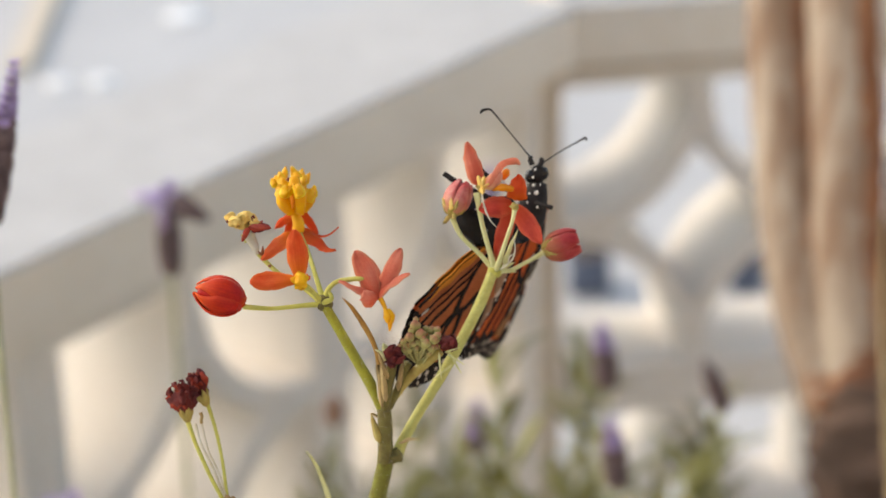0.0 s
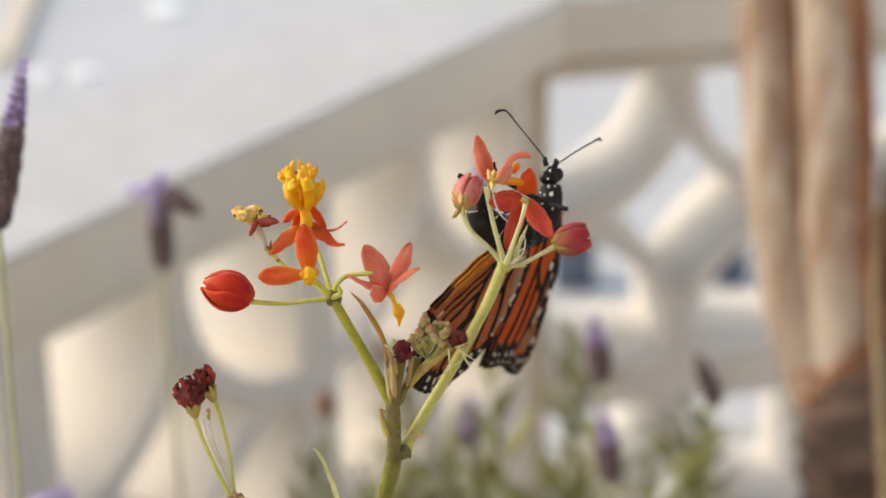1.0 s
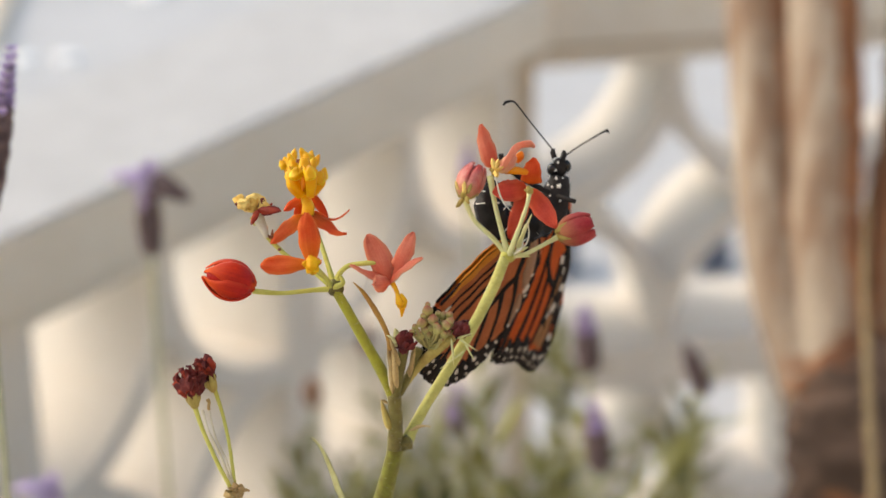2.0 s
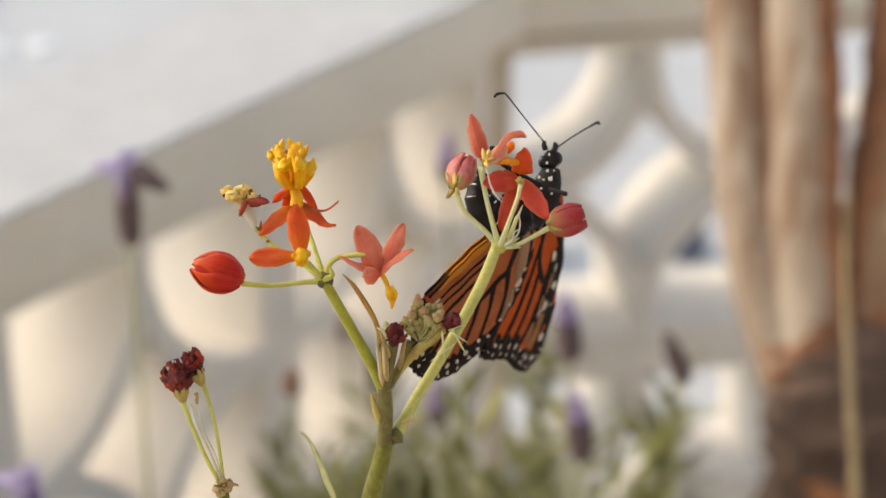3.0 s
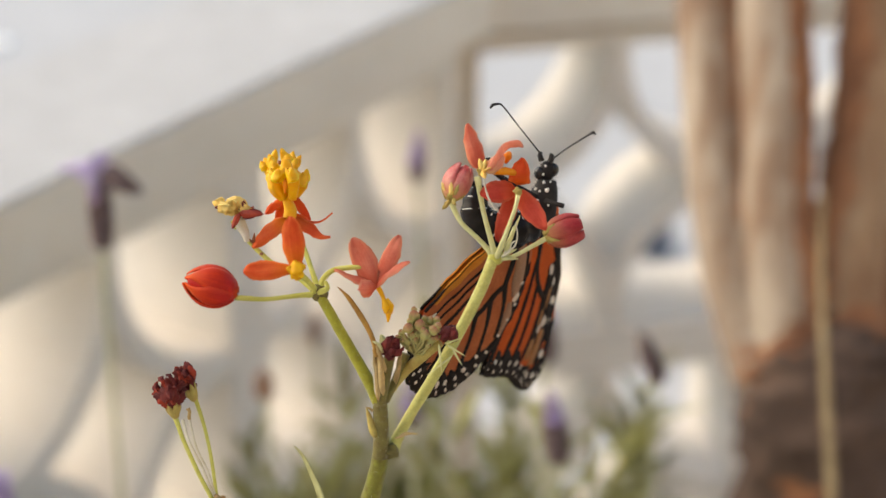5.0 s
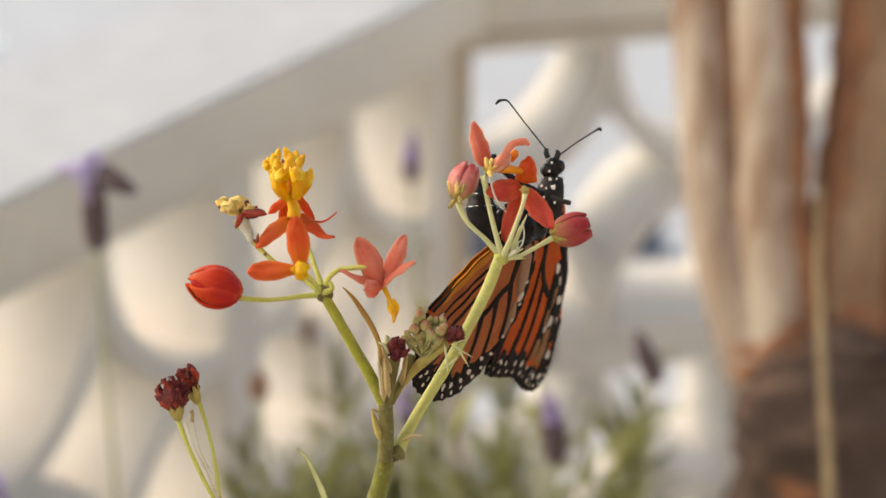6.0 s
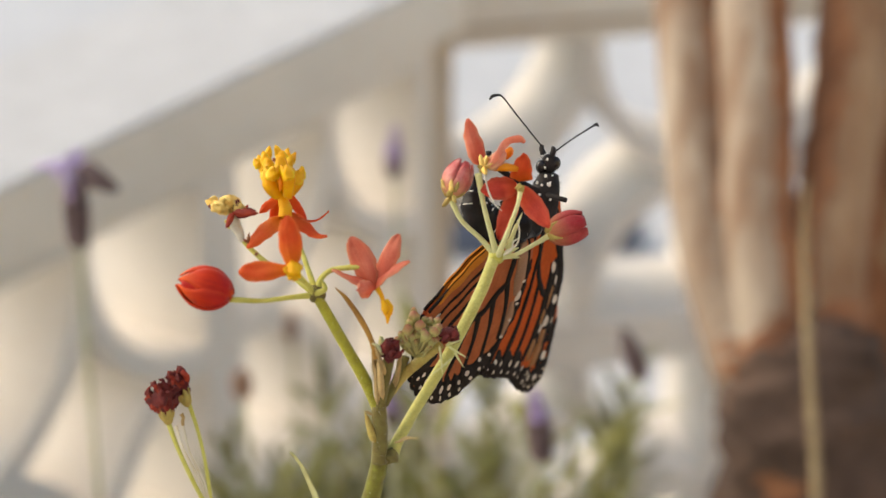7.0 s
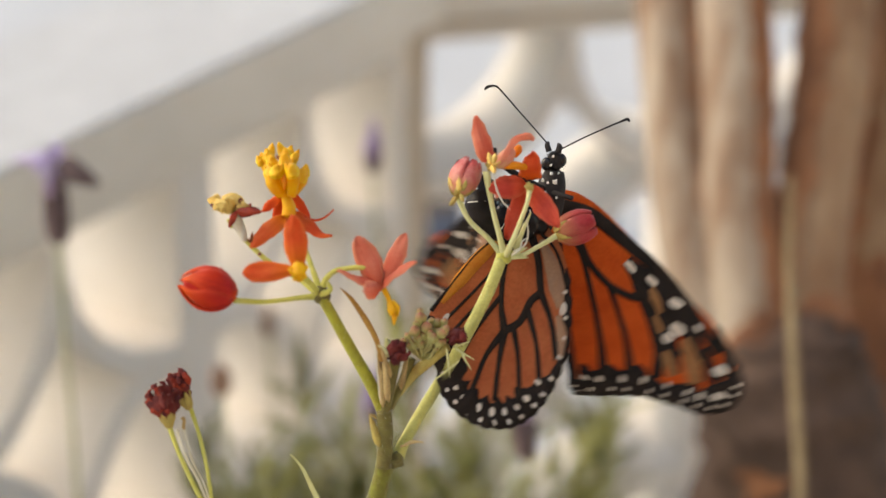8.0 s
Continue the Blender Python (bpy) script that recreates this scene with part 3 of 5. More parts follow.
lavender_bush(0.00, 0.88, 0.995, 0.06, 40, 14, BUSH)

# thin tan cane before the tree
bm = bmesh.new()
cane = [(0.20222, 0.95784, 1.06879), (0.20104, 0.94041, 1.02871), (0.20338, 0.91717, 0.97527), (0.20629, 0.89161, 0.91648), (0.21, 0.93, 0.03)]
CANE_AT = Vector((0.21, 0.93, 0.0))
dry_cane = thing("dry_cane", CANE_AT, "thin dry tan cane rising from the bed", "cane")
tube(bm, shift(cane, CANE_AT), [0.0012, 0.0021, 0.0026, 0.0028, 0.0036], 9, 8, rough=0.1)
part("shaft", bm, M_TWIG, dry_cane)
for a, c, u, wide in ((0, 1, 0.55, 0.0021), (1, 2, 0.5, 0.0029), (2, 3, 0.3, 0.0032), (3, 4, 0.3, 0.0037)):
    p = Vector(cane[a]).lerp(Vector(cane[c]), u) - CANE_AT
    bm = bmesh.new()
    ball(bm, p, (wide, wide, wide * 0.9), rough=0.2, level=2)
    part("node", bm, M_TWIG, dry_cane)


# ---- milkweed in flower ----
PLANT = Vector((-0.01873, 0.34099, 1.08061))
PLANT.z = 0.02


def mk():
    return bmesh.new()


def L(p):
    return Vector(p) - PLANT


downy = []


def stalk(name, pts, radii, parent, mat, label="", rough=0.06):
    bm = mk()
    tube(bm, [L(p) for p in pts], [0.8 * q for q in radii], 12, 8, rough)
    stem = part(name, bm, mat, parent, label)
    if name in ("main_stem", "upper_stem", "branch"):
        # short pale down on the skin
        line, rad = smooth_line([L(p) for p in pts[-5:]], [0.8 * k for k in radii[-5:]], 8)
        rnd = random.Random(len(downy))
        downy.append(name)
        bm = mk()
        for k in range(130):
            i = rnd.randrange(len(line) - 1)
            c, d = line[i].lerp(line[i + 1], rnd.random()), (line[i + 1] - line[i]).normalized()
            x = d.orthogonal().normalized()
            a = rnd.uniform(0, 6.283)
            out = x * math.cos(a) + d.cross(x) * math.sin(a)
            p = c + out * rad[i] * 0.97
            e = p + (out + d * rnd.uniform(-0.5, 0.8)).normalized() * rnd.uniform(0.00018, 0.0005)
            v = [bm.verts.new(w) for w in (p + d * 0.00004, p - d * 0.00003 + d.cross(out) * 0.00004, p - d * 0.00003 - d.cross(out) * 0.00004, e)]
            for f in ((0, 1, 3), (1, 2, 3), (2, 0, 3)):
                bm.faces.new([v[n] for n in f])
        tagged(part("down", bm, M_FILM, stem, "short pale hairs"), kind="stuff")
    return stem


def bud(parent, base, tip, radius, mat, label, name="bud", lobes=5, gap=0.0, calyx=M_CALYX, bright_tip=False, blunt=0.0):
    """A closed bud of overlapping petals on a small calyx."""
    b, t = L(base), L(tip)
    d = t - b
    size = d.length
    d.normalize()
    x = d.orthogonal().normalized()
    y = d.cross(x)
    bm = mk()
    q = d.to_track_quat("Z", "Y").to_matrix()
    ball(bm, b + d * size * 0.5, (radius * 0.80, radius * 0.80, size * 0.45), q, 0.05)
    core = part(name, bm, mat, parent, label)
    for k in range(lobes):
        a = 2 * math.pi * k / lobes + 0.4
        bm = mk()
        tag, cross = bm.verts.layers.float.new("from_tip"), bm.verts.layers.float.new("across")
        nu, nv = 9, 6
        grid = []
        for i in range(nu + 1):
            u = i / nu
            r = radius * (math.sin(math.pi * (0.10 + (0.86 - 0.16 * blunt) * u ** 0.9)) ** 0.7) * (1.0 + gap * u)
            row = []
            for j in range(nv + 1):
                v = 2 * j / nv - 1
                half = 0.78 * (1 - (0.75 - 0.4 * blunt) * max(0, u - 0.55) / 0.45)
                ang = a + v * half
                lift = 0.97 + 0.04 * v + 0.10 * (1 - v * v) + 0.05 * noise.noise(Vector((u * 3, v * 2, k * 5)))
                row.append((b + d * (size * (0.02 + 0.98 * u)) + (x * math.cos(ang) + y * math.sin(ang)) * r * lift, u, v))
            made = []
            for p, u1, v1 in row:
                q = bm.verts.new(p)
                q[tag], q[cross] = 0.45 + 0.55 * u1 ** 3 if bright_tip else 1 - u1, v1
                made.append(q)
            grid.append(made)
        for i in range(nu):
            for j in range(nv):
                bm.faces.new((grid[i][j], grid[i + 1][j], grid[i + 1][j + 1], grid[i][j + 1]))
        bmesh.ops.recalc_face_normals(bm, faces=bm.faces)
        bmesh.ops.solidify(bm, geom=bm.faces[:], thickness=0.0003)
        part("petal", bm, mat, core)
    for k in range(5):
        a = 2 * math.pi * k / 5
        out = x * math.cos(a) + y * math.sin(a)
        bm = mk()
        petal(bm, b - d * 0.0004 + out * radius * 0.15, b + d * size * 0.30 + out * radius * 0.92, out, radius * 0.45, 0.10, 0.1, nu=6, nv=4)
        part("sepal", bm, calyx, core)
    return core


def flower(parent, centre, label, radius=0.0011, mat=M_CALYX, up=None):
    """The small knob of a flower, with five thin sepals round it."""
    bm = mk()
    ball(bm, L(centre), (radius * 0.72, radius * 0.72, radius * 0.9), rough=0.4)
    core = part("flower", bm, mat, parent, label)
    for k in range(5):
        out = (RIGHT * math.cos(k * 1.257 + 0.5) + RISE * math.sin(k * 1.257 + 0.5) + TOWARD * 0.4).normalized()
        bm = mk()
        petal(bm, L(centre), L(centre) + out * radius * 1.05, TOWARD, radius * 0.8, 0.25, 0.3, 0.7, 0.0001, 6, 3, 0.4)
        part("sepal", bm, mat, core)
    return core


def petals(parent, base, rows, mat):
    """rows: tip, the way the upper side looks, width, curl, cup, and where it is broadest."""
    for tip, face, w, curl, cup, *more in rows:
        bm = mk()
        petal(bm, L(base), L(tip), face, w, curl * 0.8, cup * 0.5, *(more[:1] or (0.8,)), hook=more[1] if len(more) > 1 else 0.0)
        part("petal", bm, mat, parent)


def crumpled(parent, at, size, count, seed):
    """A shrivelled bud: a rough core wrapped in small crinkled petals."""
    rnd = random.Random(seed)
    bm = mk()
    ball(bm, L(at), (size * 0.85, size * 0.8, size * 0.85), rough=0.4)
    core = part("withered_bud", bm, M_WILT, parent, "dark maroon withered bud")
    for k in range(count):
        d = Vector((rnd.gauss(0, 1), rnd.gauss(-0.4, 1), rnd.gauss(0.2, 1))).normalized()
        bm = mk()
        c = L(at) + d * size * 0.75
        petal(bm, c - d.orthogonal() * size * 0.5, c + d.orthogonal() * size * 0.45 + d * size * rnd.uniform(0.1, 0.4), d, size * 0.8, rnd.uniform(0, 0.3), 0.6, 0.9, 0.00015, 7, 4, 0.5)
        part("petal", bm, M_WILT, core)


def milkweed():
    m = thing("milkweed", PLANT, "flowering milkweed with orange, red and yellow blooms on green stems", "milkweed")
    stalk("main_stem", [PLANT + Vector((0, 0, -0.03)), PLANT + Vector((0.004, -0.01, 0.6)), (-0.02042, 0.35442, 1.22436), (-0.01604, 0.35442, 1.24192), (-0.01371, 0.35459, 1.25234), (-0.01353, 0.35533, 1.25905), (-0.01369, 0.35550, 1.26446)],
          [0.0042, 0.0036, 0.0027, 0.0024, 0.0021, 0.0018, 0.0017], m, M_STEM, "olive-green stem with pale specks")
    stalk("upper_stem", [(-0.01377, 0.35328, 1.25308), (-0.01350, 0.35440, 1.25891), (-0.01366, 0.35493, 1.26489)], [0.0019, 0.00190, 0.0018], m, M_STEM_OLD, "brownish-green stem below the fork")
    bm = mk()
    ball(bm, L((-0.01151, 0.35426, 1.25409)), (0.0016, 0.0014, 0.0017), rough=0.35)
    part("node", bm, M_STEM_OLD, m)
    stalk("branch", [(-0.01357, 0.35523, 1.26384), (-0.01619, 0.35516, 1.26995), (-0.02050, 0.35515, 1.27869), (-0.02514, 0.35493, 1.28822)], [0.0017, 0.00145, 0.0013, 0.0012], m, M_BRANCH)
    stalk("branch", [(-0.01165, 0.35482, 1.25287), (-0.01040, 0.35605, 1.25569), (-0.00752, 0.35726, 1.26098), (-0.00045, 0.36100, 1.27209), (0.00613, 0.36553, 1.28376), (0.00884, 0.36779, 1.29021)],
          [0.0019, 0.0015, 0.00135, 0.0014, 0.0015, 0.0014], m, M_LIGHT_BRANCH, "pale yellow-green branch")
    # bracts at the node and small dry leaves
    for b, t, face, w, mat in (((-0.01066, 0.35354, 1.25745), (-0.00632, 0.35210, 1.25913), RISE, 0.0018, M_BRACT), ((-0.01459, 0.35266, 1.25793), (-0.01629, 0.35496, 1.26322), TOWARD, 0.0024, M_CALYX),
                               ((-0.01493, 0.35478, 1.26280), (-0.01647, 0.35416, 1.26389), RISE, 0.0012, M_BRACT),
                               ((-0.01248, 0.35248, 1.27256), (-0.01426, 0.35200, 1.27898), TOWARD, 0.0018, M_BRACT), ((-0.01389, 0.35204, 1.26653), (-0.01437, 0.35426, 1.27665), TOWARD, 0.0016, M_BRACT)):
        bm = mk()
        petal(bm, L(b), L(t), face, w * 0.62, 0.10, 0.7, 0.6, 0.00015, 10, 4)
        part("bract", bm, mat, m)
    stalk("dry_leaf", [(-0.01408, 0.35193, 1.27631), (-0.01506, 0.35298, 1.27998), (-0.01725, 0.35421, 1.28405), (-0.01968, 0.35562, 1.28730), (-0.02167, 0.35641, 1.28912)], [0.0006, 0.0006, 0.0007, 0.0005, 0.0001], m, M_DRY, "slender curved brown leaf")
    # narrow leaf low on the stem, folded, with a hooked dry tip
    bm = mk()
    tube(bm, [L(p) for p in ((-0.02081, 0.34229, 1.23407), (-0.02394, 0.35091, 1.24135), (-0.02602, 0.35612, 1.24332), (-0.02738, 0.35994, 1.24458), (-0.02910, 0.36392, 1.24621), (-0.03066, 0.36652, 1.24717), (-0.03180, 0.36782, 1.24766))], [0.0006, 0.0008, 0.0008, 0.0007, 0.0005, 0.0003, 0.0002], 10, 8, 0.3, 0.45)
    part("leaf", bm, M_LEAF, m, "narrow yellow-green leaf with a hooked dry tip")
    # cut shoot with a dark bud and a cluster of green buds
    stalk("shoot", [(-0.01343, 0.35448, 1.26462), (-0.01254, 0.35382, 1.27063), (-0.01160, 0.35435, 1.27561)], [0.0013, 0.0013, 0.0014], m, M_STEM_OLD)
    stalk("shoot", [(-0.01264, 0.35470, 1.26514), (-0.01035, 0.35561, 1.26973), (-0.00853, 0.35660, 1.27450)], [0.0011, 0.0011, 0.0011], m, M_STEM_OLD)
    stalk("shoot", [(-0.01173, 0.35551, 1.26700), (-0.00889, 0.35606, 1.27076), (-0.00493, 0.35561, 1.27474), (-0.00179, 0.35569, 1.27744)], [0.0013, 0.0013, 0.0013, 0.0011], m, M_CALYX)
    crumpled(m, (-0.01134, 0.35354, 1.27750), 0.0020, 14, 31)
    for base, tip, w, mat in (((-0.01394, 0.35337, 1.26583), (-0.01489, 0.35336, 1.27709), 0.0011, M_BRACT), ((-0.01294, 0.35115, 1.26824), (-0.01375, 0.35219, 1.27692), 0.0013, M_BRACT), ((-0.01433, 0.35248, 1.26755), (-0.01515, 0.35346, 1.27481), 0.0005, M_FILM), ((-0.01053, 0.35338, 1.26961), (-0.00936, 0.35417, 1.27644), 0.0012, M_BRACT),
                              ((-0.01243, 0.35273, 1.27690), (-0.01482, 0.35222, 1.27949), 0.0014, M_CREAM_STALK), ((-0.01200, 0.35345, 1.27729), (-0.01330, 0.35361, 1.28017), 0.0016, M_CREAM_STALK)):
        bm = mk()
        petal(bm, L(base), L(tip), TOWARD + RIGHT * 0.3, w, 0.06, 0.8, 0.6, 0.00015, 10, 4, 0.5)
        part("bract", bm, mat, m)
    rnd = random.Random(5)
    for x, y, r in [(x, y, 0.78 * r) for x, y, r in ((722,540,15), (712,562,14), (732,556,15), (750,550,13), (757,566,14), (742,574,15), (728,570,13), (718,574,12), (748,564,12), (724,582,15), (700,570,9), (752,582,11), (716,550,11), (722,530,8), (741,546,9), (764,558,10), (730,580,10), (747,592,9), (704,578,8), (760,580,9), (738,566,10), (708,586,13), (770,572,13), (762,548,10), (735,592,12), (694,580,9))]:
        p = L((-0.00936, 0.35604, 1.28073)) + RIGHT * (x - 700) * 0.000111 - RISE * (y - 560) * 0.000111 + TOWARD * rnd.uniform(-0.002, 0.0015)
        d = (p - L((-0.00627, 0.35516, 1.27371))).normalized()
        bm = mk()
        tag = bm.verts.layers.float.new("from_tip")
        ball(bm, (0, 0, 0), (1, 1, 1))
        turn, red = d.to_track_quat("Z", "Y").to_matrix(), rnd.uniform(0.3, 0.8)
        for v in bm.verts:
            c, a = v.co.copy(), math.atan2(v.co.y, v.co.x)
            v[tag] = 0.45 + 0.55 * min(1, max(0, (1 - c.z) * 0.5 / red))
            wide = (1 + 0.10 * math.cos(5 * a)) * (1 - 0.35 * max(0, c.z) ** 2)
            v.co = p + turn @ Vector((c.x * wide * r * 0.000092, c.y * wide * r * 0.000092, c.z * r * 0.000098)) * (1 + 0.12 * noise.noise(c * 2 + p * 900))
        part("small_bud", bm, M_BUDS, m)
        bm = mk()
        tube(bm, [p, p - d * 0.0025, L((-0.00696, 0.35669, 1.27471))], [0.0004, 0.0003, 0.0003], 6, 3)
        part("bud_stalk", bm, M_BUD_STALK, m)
    crumpled(m, (-0.00022, 0.35550, 1.27951), 0.0016, 11, 32)
    for b, t in (((-0.00101, 0.35560, 1.27723), (0.00233, 0.35425, 1.27913)), ((-0.00045, 0.35551, 1.27703), (0.00311, 0.35283, 1.27586)), ((0.00067, 0.35516, 1.27621), (0.00245, 0.35301, 1.27379)), ((0.00045, 0.35642, 1.27409), (-0.00437, 0.35405, 1.27115)), ((-0.00212, 0.35470, 1.27767), (-0.00156, 0.35248, 1.27256))):
        bm = mk()
        petal(bm, L(b), L(t), TOWARD, 0.00045, 0.15, 0.4, 0.5, 0.00012, 10, 3, 0.8)
        part("bract", bm, M_CREAM_STALK, m)
    # left umbel
    bm = mk()
    ball(bm, L((-0.02525, 0.35506, 1.28852)), (0.0018, 0.0014, 0.0016), rough=0.35)
    part("node", bm, M_STEM_OLD, m)
    stalk("stalk", [(-0.02559, 0.35493, 1.28822), (-0.02897, 0.35302, 1.28885), (-0.03527, 0.35003, 1.28949), (-0.04072, 0.34834, 1.29062)], [0.0008, 0.0006, 0.00055, 0.0007], m, M_STALK)
    bud(m, (-0.04051, 0.34869, 1.29165), (-0.04990, 0.34775, 1.29480), 0.0036, M_BUD_RED, "half-open red bud with orange edges", gap=0.16, calyx=M_BUD_RED, bright_tip=True)
    stalk("stalk", [(-0.02559, 0.35506, 1.28852), (-0.02941, 0.35716, 1.29084), (-0.03481, 0.35931, 1.29328), (-0.03912, 0.36187, 1.29665), (-0.04067, 0.36289, 1.29900)], [0.0008, 0.0006, 0.0006, 0.0006, 0.0009], m, M_STALK)
    w = flower(m, (-0.04101, 0.36320, 1.29971), "withered flower with cream hoods and dark red petal tips", 0.0015, M_STALK)
    rw = random.Random(17)
    for k in range(22):
        at = L((-0.04168, 0.36298, 1.30172)) + RIGHT * rw.uniform(-0.0020, 0.0018) + RISE * rw.uniform(-0.0006, 0.0010) + TOWARD * rw.uniform(-0.0006, 0.0016)
        to = at + RISE * rw.uniform(0.0012, 0.0026) + RIGHT * rw.uniform(-0.0016, 0.0014) + TOWARD * rw.uniform(-0.0008, 0.0012)
        bm = mk()
        petal(bm, at, to, TOWARD + RIGHT * rw.uniform(-1, 1), 0.0024, rw.uniform(-0.3, 0.3), 1.0, 1.0, 0.0002, 7, 4, 0.5)
        part("hood", bm, M_CREAM, w)
    petals(w, (-0.04035, 0.36285, 1.30142), (((-0.03638, 0.36214, 1.30230), TOWARD, 0.0020, 0.1, 0.6), ((-0.03969, 0.36302, 1.30433), TOWARD, 0.0016, 0.1, 0.6), ((-0.03826, 0.36179, 1.30149), TOWARD, 0.0014, 0.1, 0.6)), M_WILT)
    petals(w, (-0.04334, 0.36249, 1.30311), (((-0.04533, 0.36254, 1.30321), TOWARD, 0.0012, 0.1, 0.6),), M_WILT)
    w = part("cup", tube(mk(), [L(p) for p in ((-0.03929, 0.36123, 1.29644), (-0.03962, 0.36194, 1.29807), (-0.04062, 0.36265, 1.29970), (-0.04107, 0.36318, 1.30092))], [0.0005, 0.0009, 0.0013, 0.0010], 12, 6, 0.5), M_FILM, m, "pale papery calyx cup")
    petals(w, (-0.04064, 0.36159, 1.30229), (((-0.03591, 0.36062, 1.30257), TOWARD, 0.0015, 0.10, 0.6), ((-0.03786, 0.36305, 1.30313), TOWARD + RISE, 0.0013, -0.12, 0.6), ((-0.04185, 0.35952, 1.30004), TOWARD, 0.0012, 0.1, 0.6)), M_WILT_RED)
    for base, tip, w in (((-0.03797, 0.36022, 1.29663), (-0.03761, 0.35963, 1.29904), 0.0006), ((-0.03797, 0.36022, 1.29663), (-0.03870, 0.36011, 1.29764), 0.0005), ((-0.03675, 0.35934, 1.29460), (-0.03604, 0.35901, 1.29510), 0.0006)):
        bm = mk()
        petal(bm, L(base), L(tip), TOWARD, w, 0.1, 0.5, 0.7, 0.00012, 6, 3, 0.4)
        part("dry_speck", bm, M_ANTHER, m, "small dark dry fleck")
    # flower with a yellow crown of toothed, spoon-shaped hoods
    stalk("stalk", [(-0.02525, 0.35515, 1.28872), (-0.02687, 0.35795, 1.29267), (-0.02863, 0.36248, 1.29555), (-0.03091, 0.36624, 1.29918)], [0.0008, 0.0006, 0.0006, 0.0010], m, M_STALK)
    f1 = flower(m, (-0.03124, 0.36642, 1.29959), "orange-red flower with a bright yellow crown", 0.0012, M_HOOD)
    stalk("neck", [(-0.03124, 0.36633, 1.29939), (-0.03113, 0.36695, 1.30082), (-0.03158, 0.36758, 1.30226), (-0.03180, 0.36847, 1.30432)], [0.0017, 0.0016, 0.0013, 0.0017], f1, M_HOOD, rough=0.1)
    for pts, radii in (
            (((-0.03180, 0.36793, 1.30308), (-0.03191, 0.36990, 1.30760), (-0.03203, 0.37088, 1.30986)), (0.0016, 0.0015, 0.0009)),
            (((-0.03238, 0.36682, 1.30353), (-0.03389, 0.36612, 1.30644), (-0.03423, 0.36701, 1.30848)), (0.0011, 0.0015, 0.0010)),
            (((-0.03054, 0.36626, 1.30375), (-0.03022, 0.36499, 1.30760), (-0.03055, 0.36587, 1.30963)), (0.0010, 0.0013, 0.0009)),
            (((-0.03022, 0.36793, 1.30357), (-0.02874, 0.36845, 1.30552), (-0.02829, 0.36916, 1.30717)), (0.0010, 0.0012, 0.0008)),
            (((-0.03305, 0.37068, 1.30538), (-0.03529, 0.37372, 1.30637), (-0.03574, 0.37436, 1.30782)), (0.0010, 0.0012, 0.0009)),
            (((-0.03126, 0.37094, 1.30599), (-0.03099, 0.37418, 1.30741), (-0.03099, 0.37472, 1.30865)), (0.0011, 0.0013, 0.0010))):
        bm = mk()
        tube(bm, [L(p) for p in pts], radii, 16, 7, 0.30, 0.9)
        part("hood", bm, M_HOOD, f1)
    for foot, tip, wide in (
            ((-0.03612, 0.37298, 1.30666), (-0.03721, 0.37449, 1.30813), 0.0012),
            ((-0.03576, 0.37409, 1.30671), (-0.03651, 0.37570, 1.30840), 0.0012),
            ((-0.03513, 0.37231, 1.30764), (-0.03543, 0.37410, 1.30973), 0.0013),
            ((-0.03486, 0.37427, 1.30713), (-0.03436, 0.37638, 1.30996), 0.0012),
            ((-0.03428, 0.37008, 1.30753), (-0.03458, 0.37182, 1.30951), 0.0016),
            ((-0.03222, 0.37539, 1.30719), (-0.03319, 0.37736, 1.30972), 0.0013),
            ((-0.03153, 0.37240, 1.30784), (-0.03193, 0.37419, 1.30994), 0.0015),
            ((-0.03116, 0.37334, 1.30749), (-0.03077, 0.37526, 1.30990), 0.0015),
            ((-0.03055, 0.37120, 1.30758), (-0.02994, 0.37284, 1.30936), 0.0013),
            ((-0.03063, 0.37503, 1.30636), (-0.02944, 0.37682, 1.30847), 0.0011),
            ((-0.02868, 0.36910, 1.30527), (-0.02784, 0.37106, 1.30776), 0.0015),
            ((-0.02898, 0.36706, 1.30559), (-0.02848, 0.36892, 1.30786), 0.0017),
            ((-0.02958, 0.36928, 1.30568), (-0.02975, 0.37097, 1.30755), 0.0011),
            ((-0.03027, 0.36276, 1.30823), (-0.03055, 0.36469, 1.31067), 0.0018),
            ((-0.02979, 0.36378, 1.30807), (-0.02985, 0.36549, 1.31001), 0.0010),
            ((-0.03067, 0.36404, 1.30868), (-0.03162, 0.36558, 1.31021), 0.0009),
            ((-0.03297, 0.36471, 1.30770), (-0.03215, 0.36647, 1.30975), 0.0012),
            ((-0.03336, 0.36415, 1.30768), (-0.03321, 0.36596, 1.30983), 0.0016),
            ((-0.03438, 0.36555, 1.30714), (-0.03456, 0.36741, 1.30939), 0.0015),
            ((-0.03456, 0.36724, 1.30600), (-0.03552, 0.36896, 1.30796), 0.0011)):
        bm = mk()
        petal(bm, L(foot), L(tip), TOWARD + RIGHT * 0.3 * math.sin(foot[0] * 9000), wide * 1.35, 0.10, 0.7, 0.7, 0.00035, 10, 5, 0.35)
        part("hood_lobe", bm, M_HOOD, f1)
    # orange strip laid in the gap, colouring in the shading between two hoods
    bm = mk()
    tube(bm, [L(p) for p in ((-0.03192, 0.36457, 1.30538), (-0.03175, 0.36444, 1.30710), (-0.03203, 0.36581, 1.30823))], [0.0002, 0.00045, 0.0002], 8, 5, 0.3)
    part("cleft", bm, M_ORANGE, f1, "orange strip that paints the shading in the gap between the hoods")
    bm = mk()
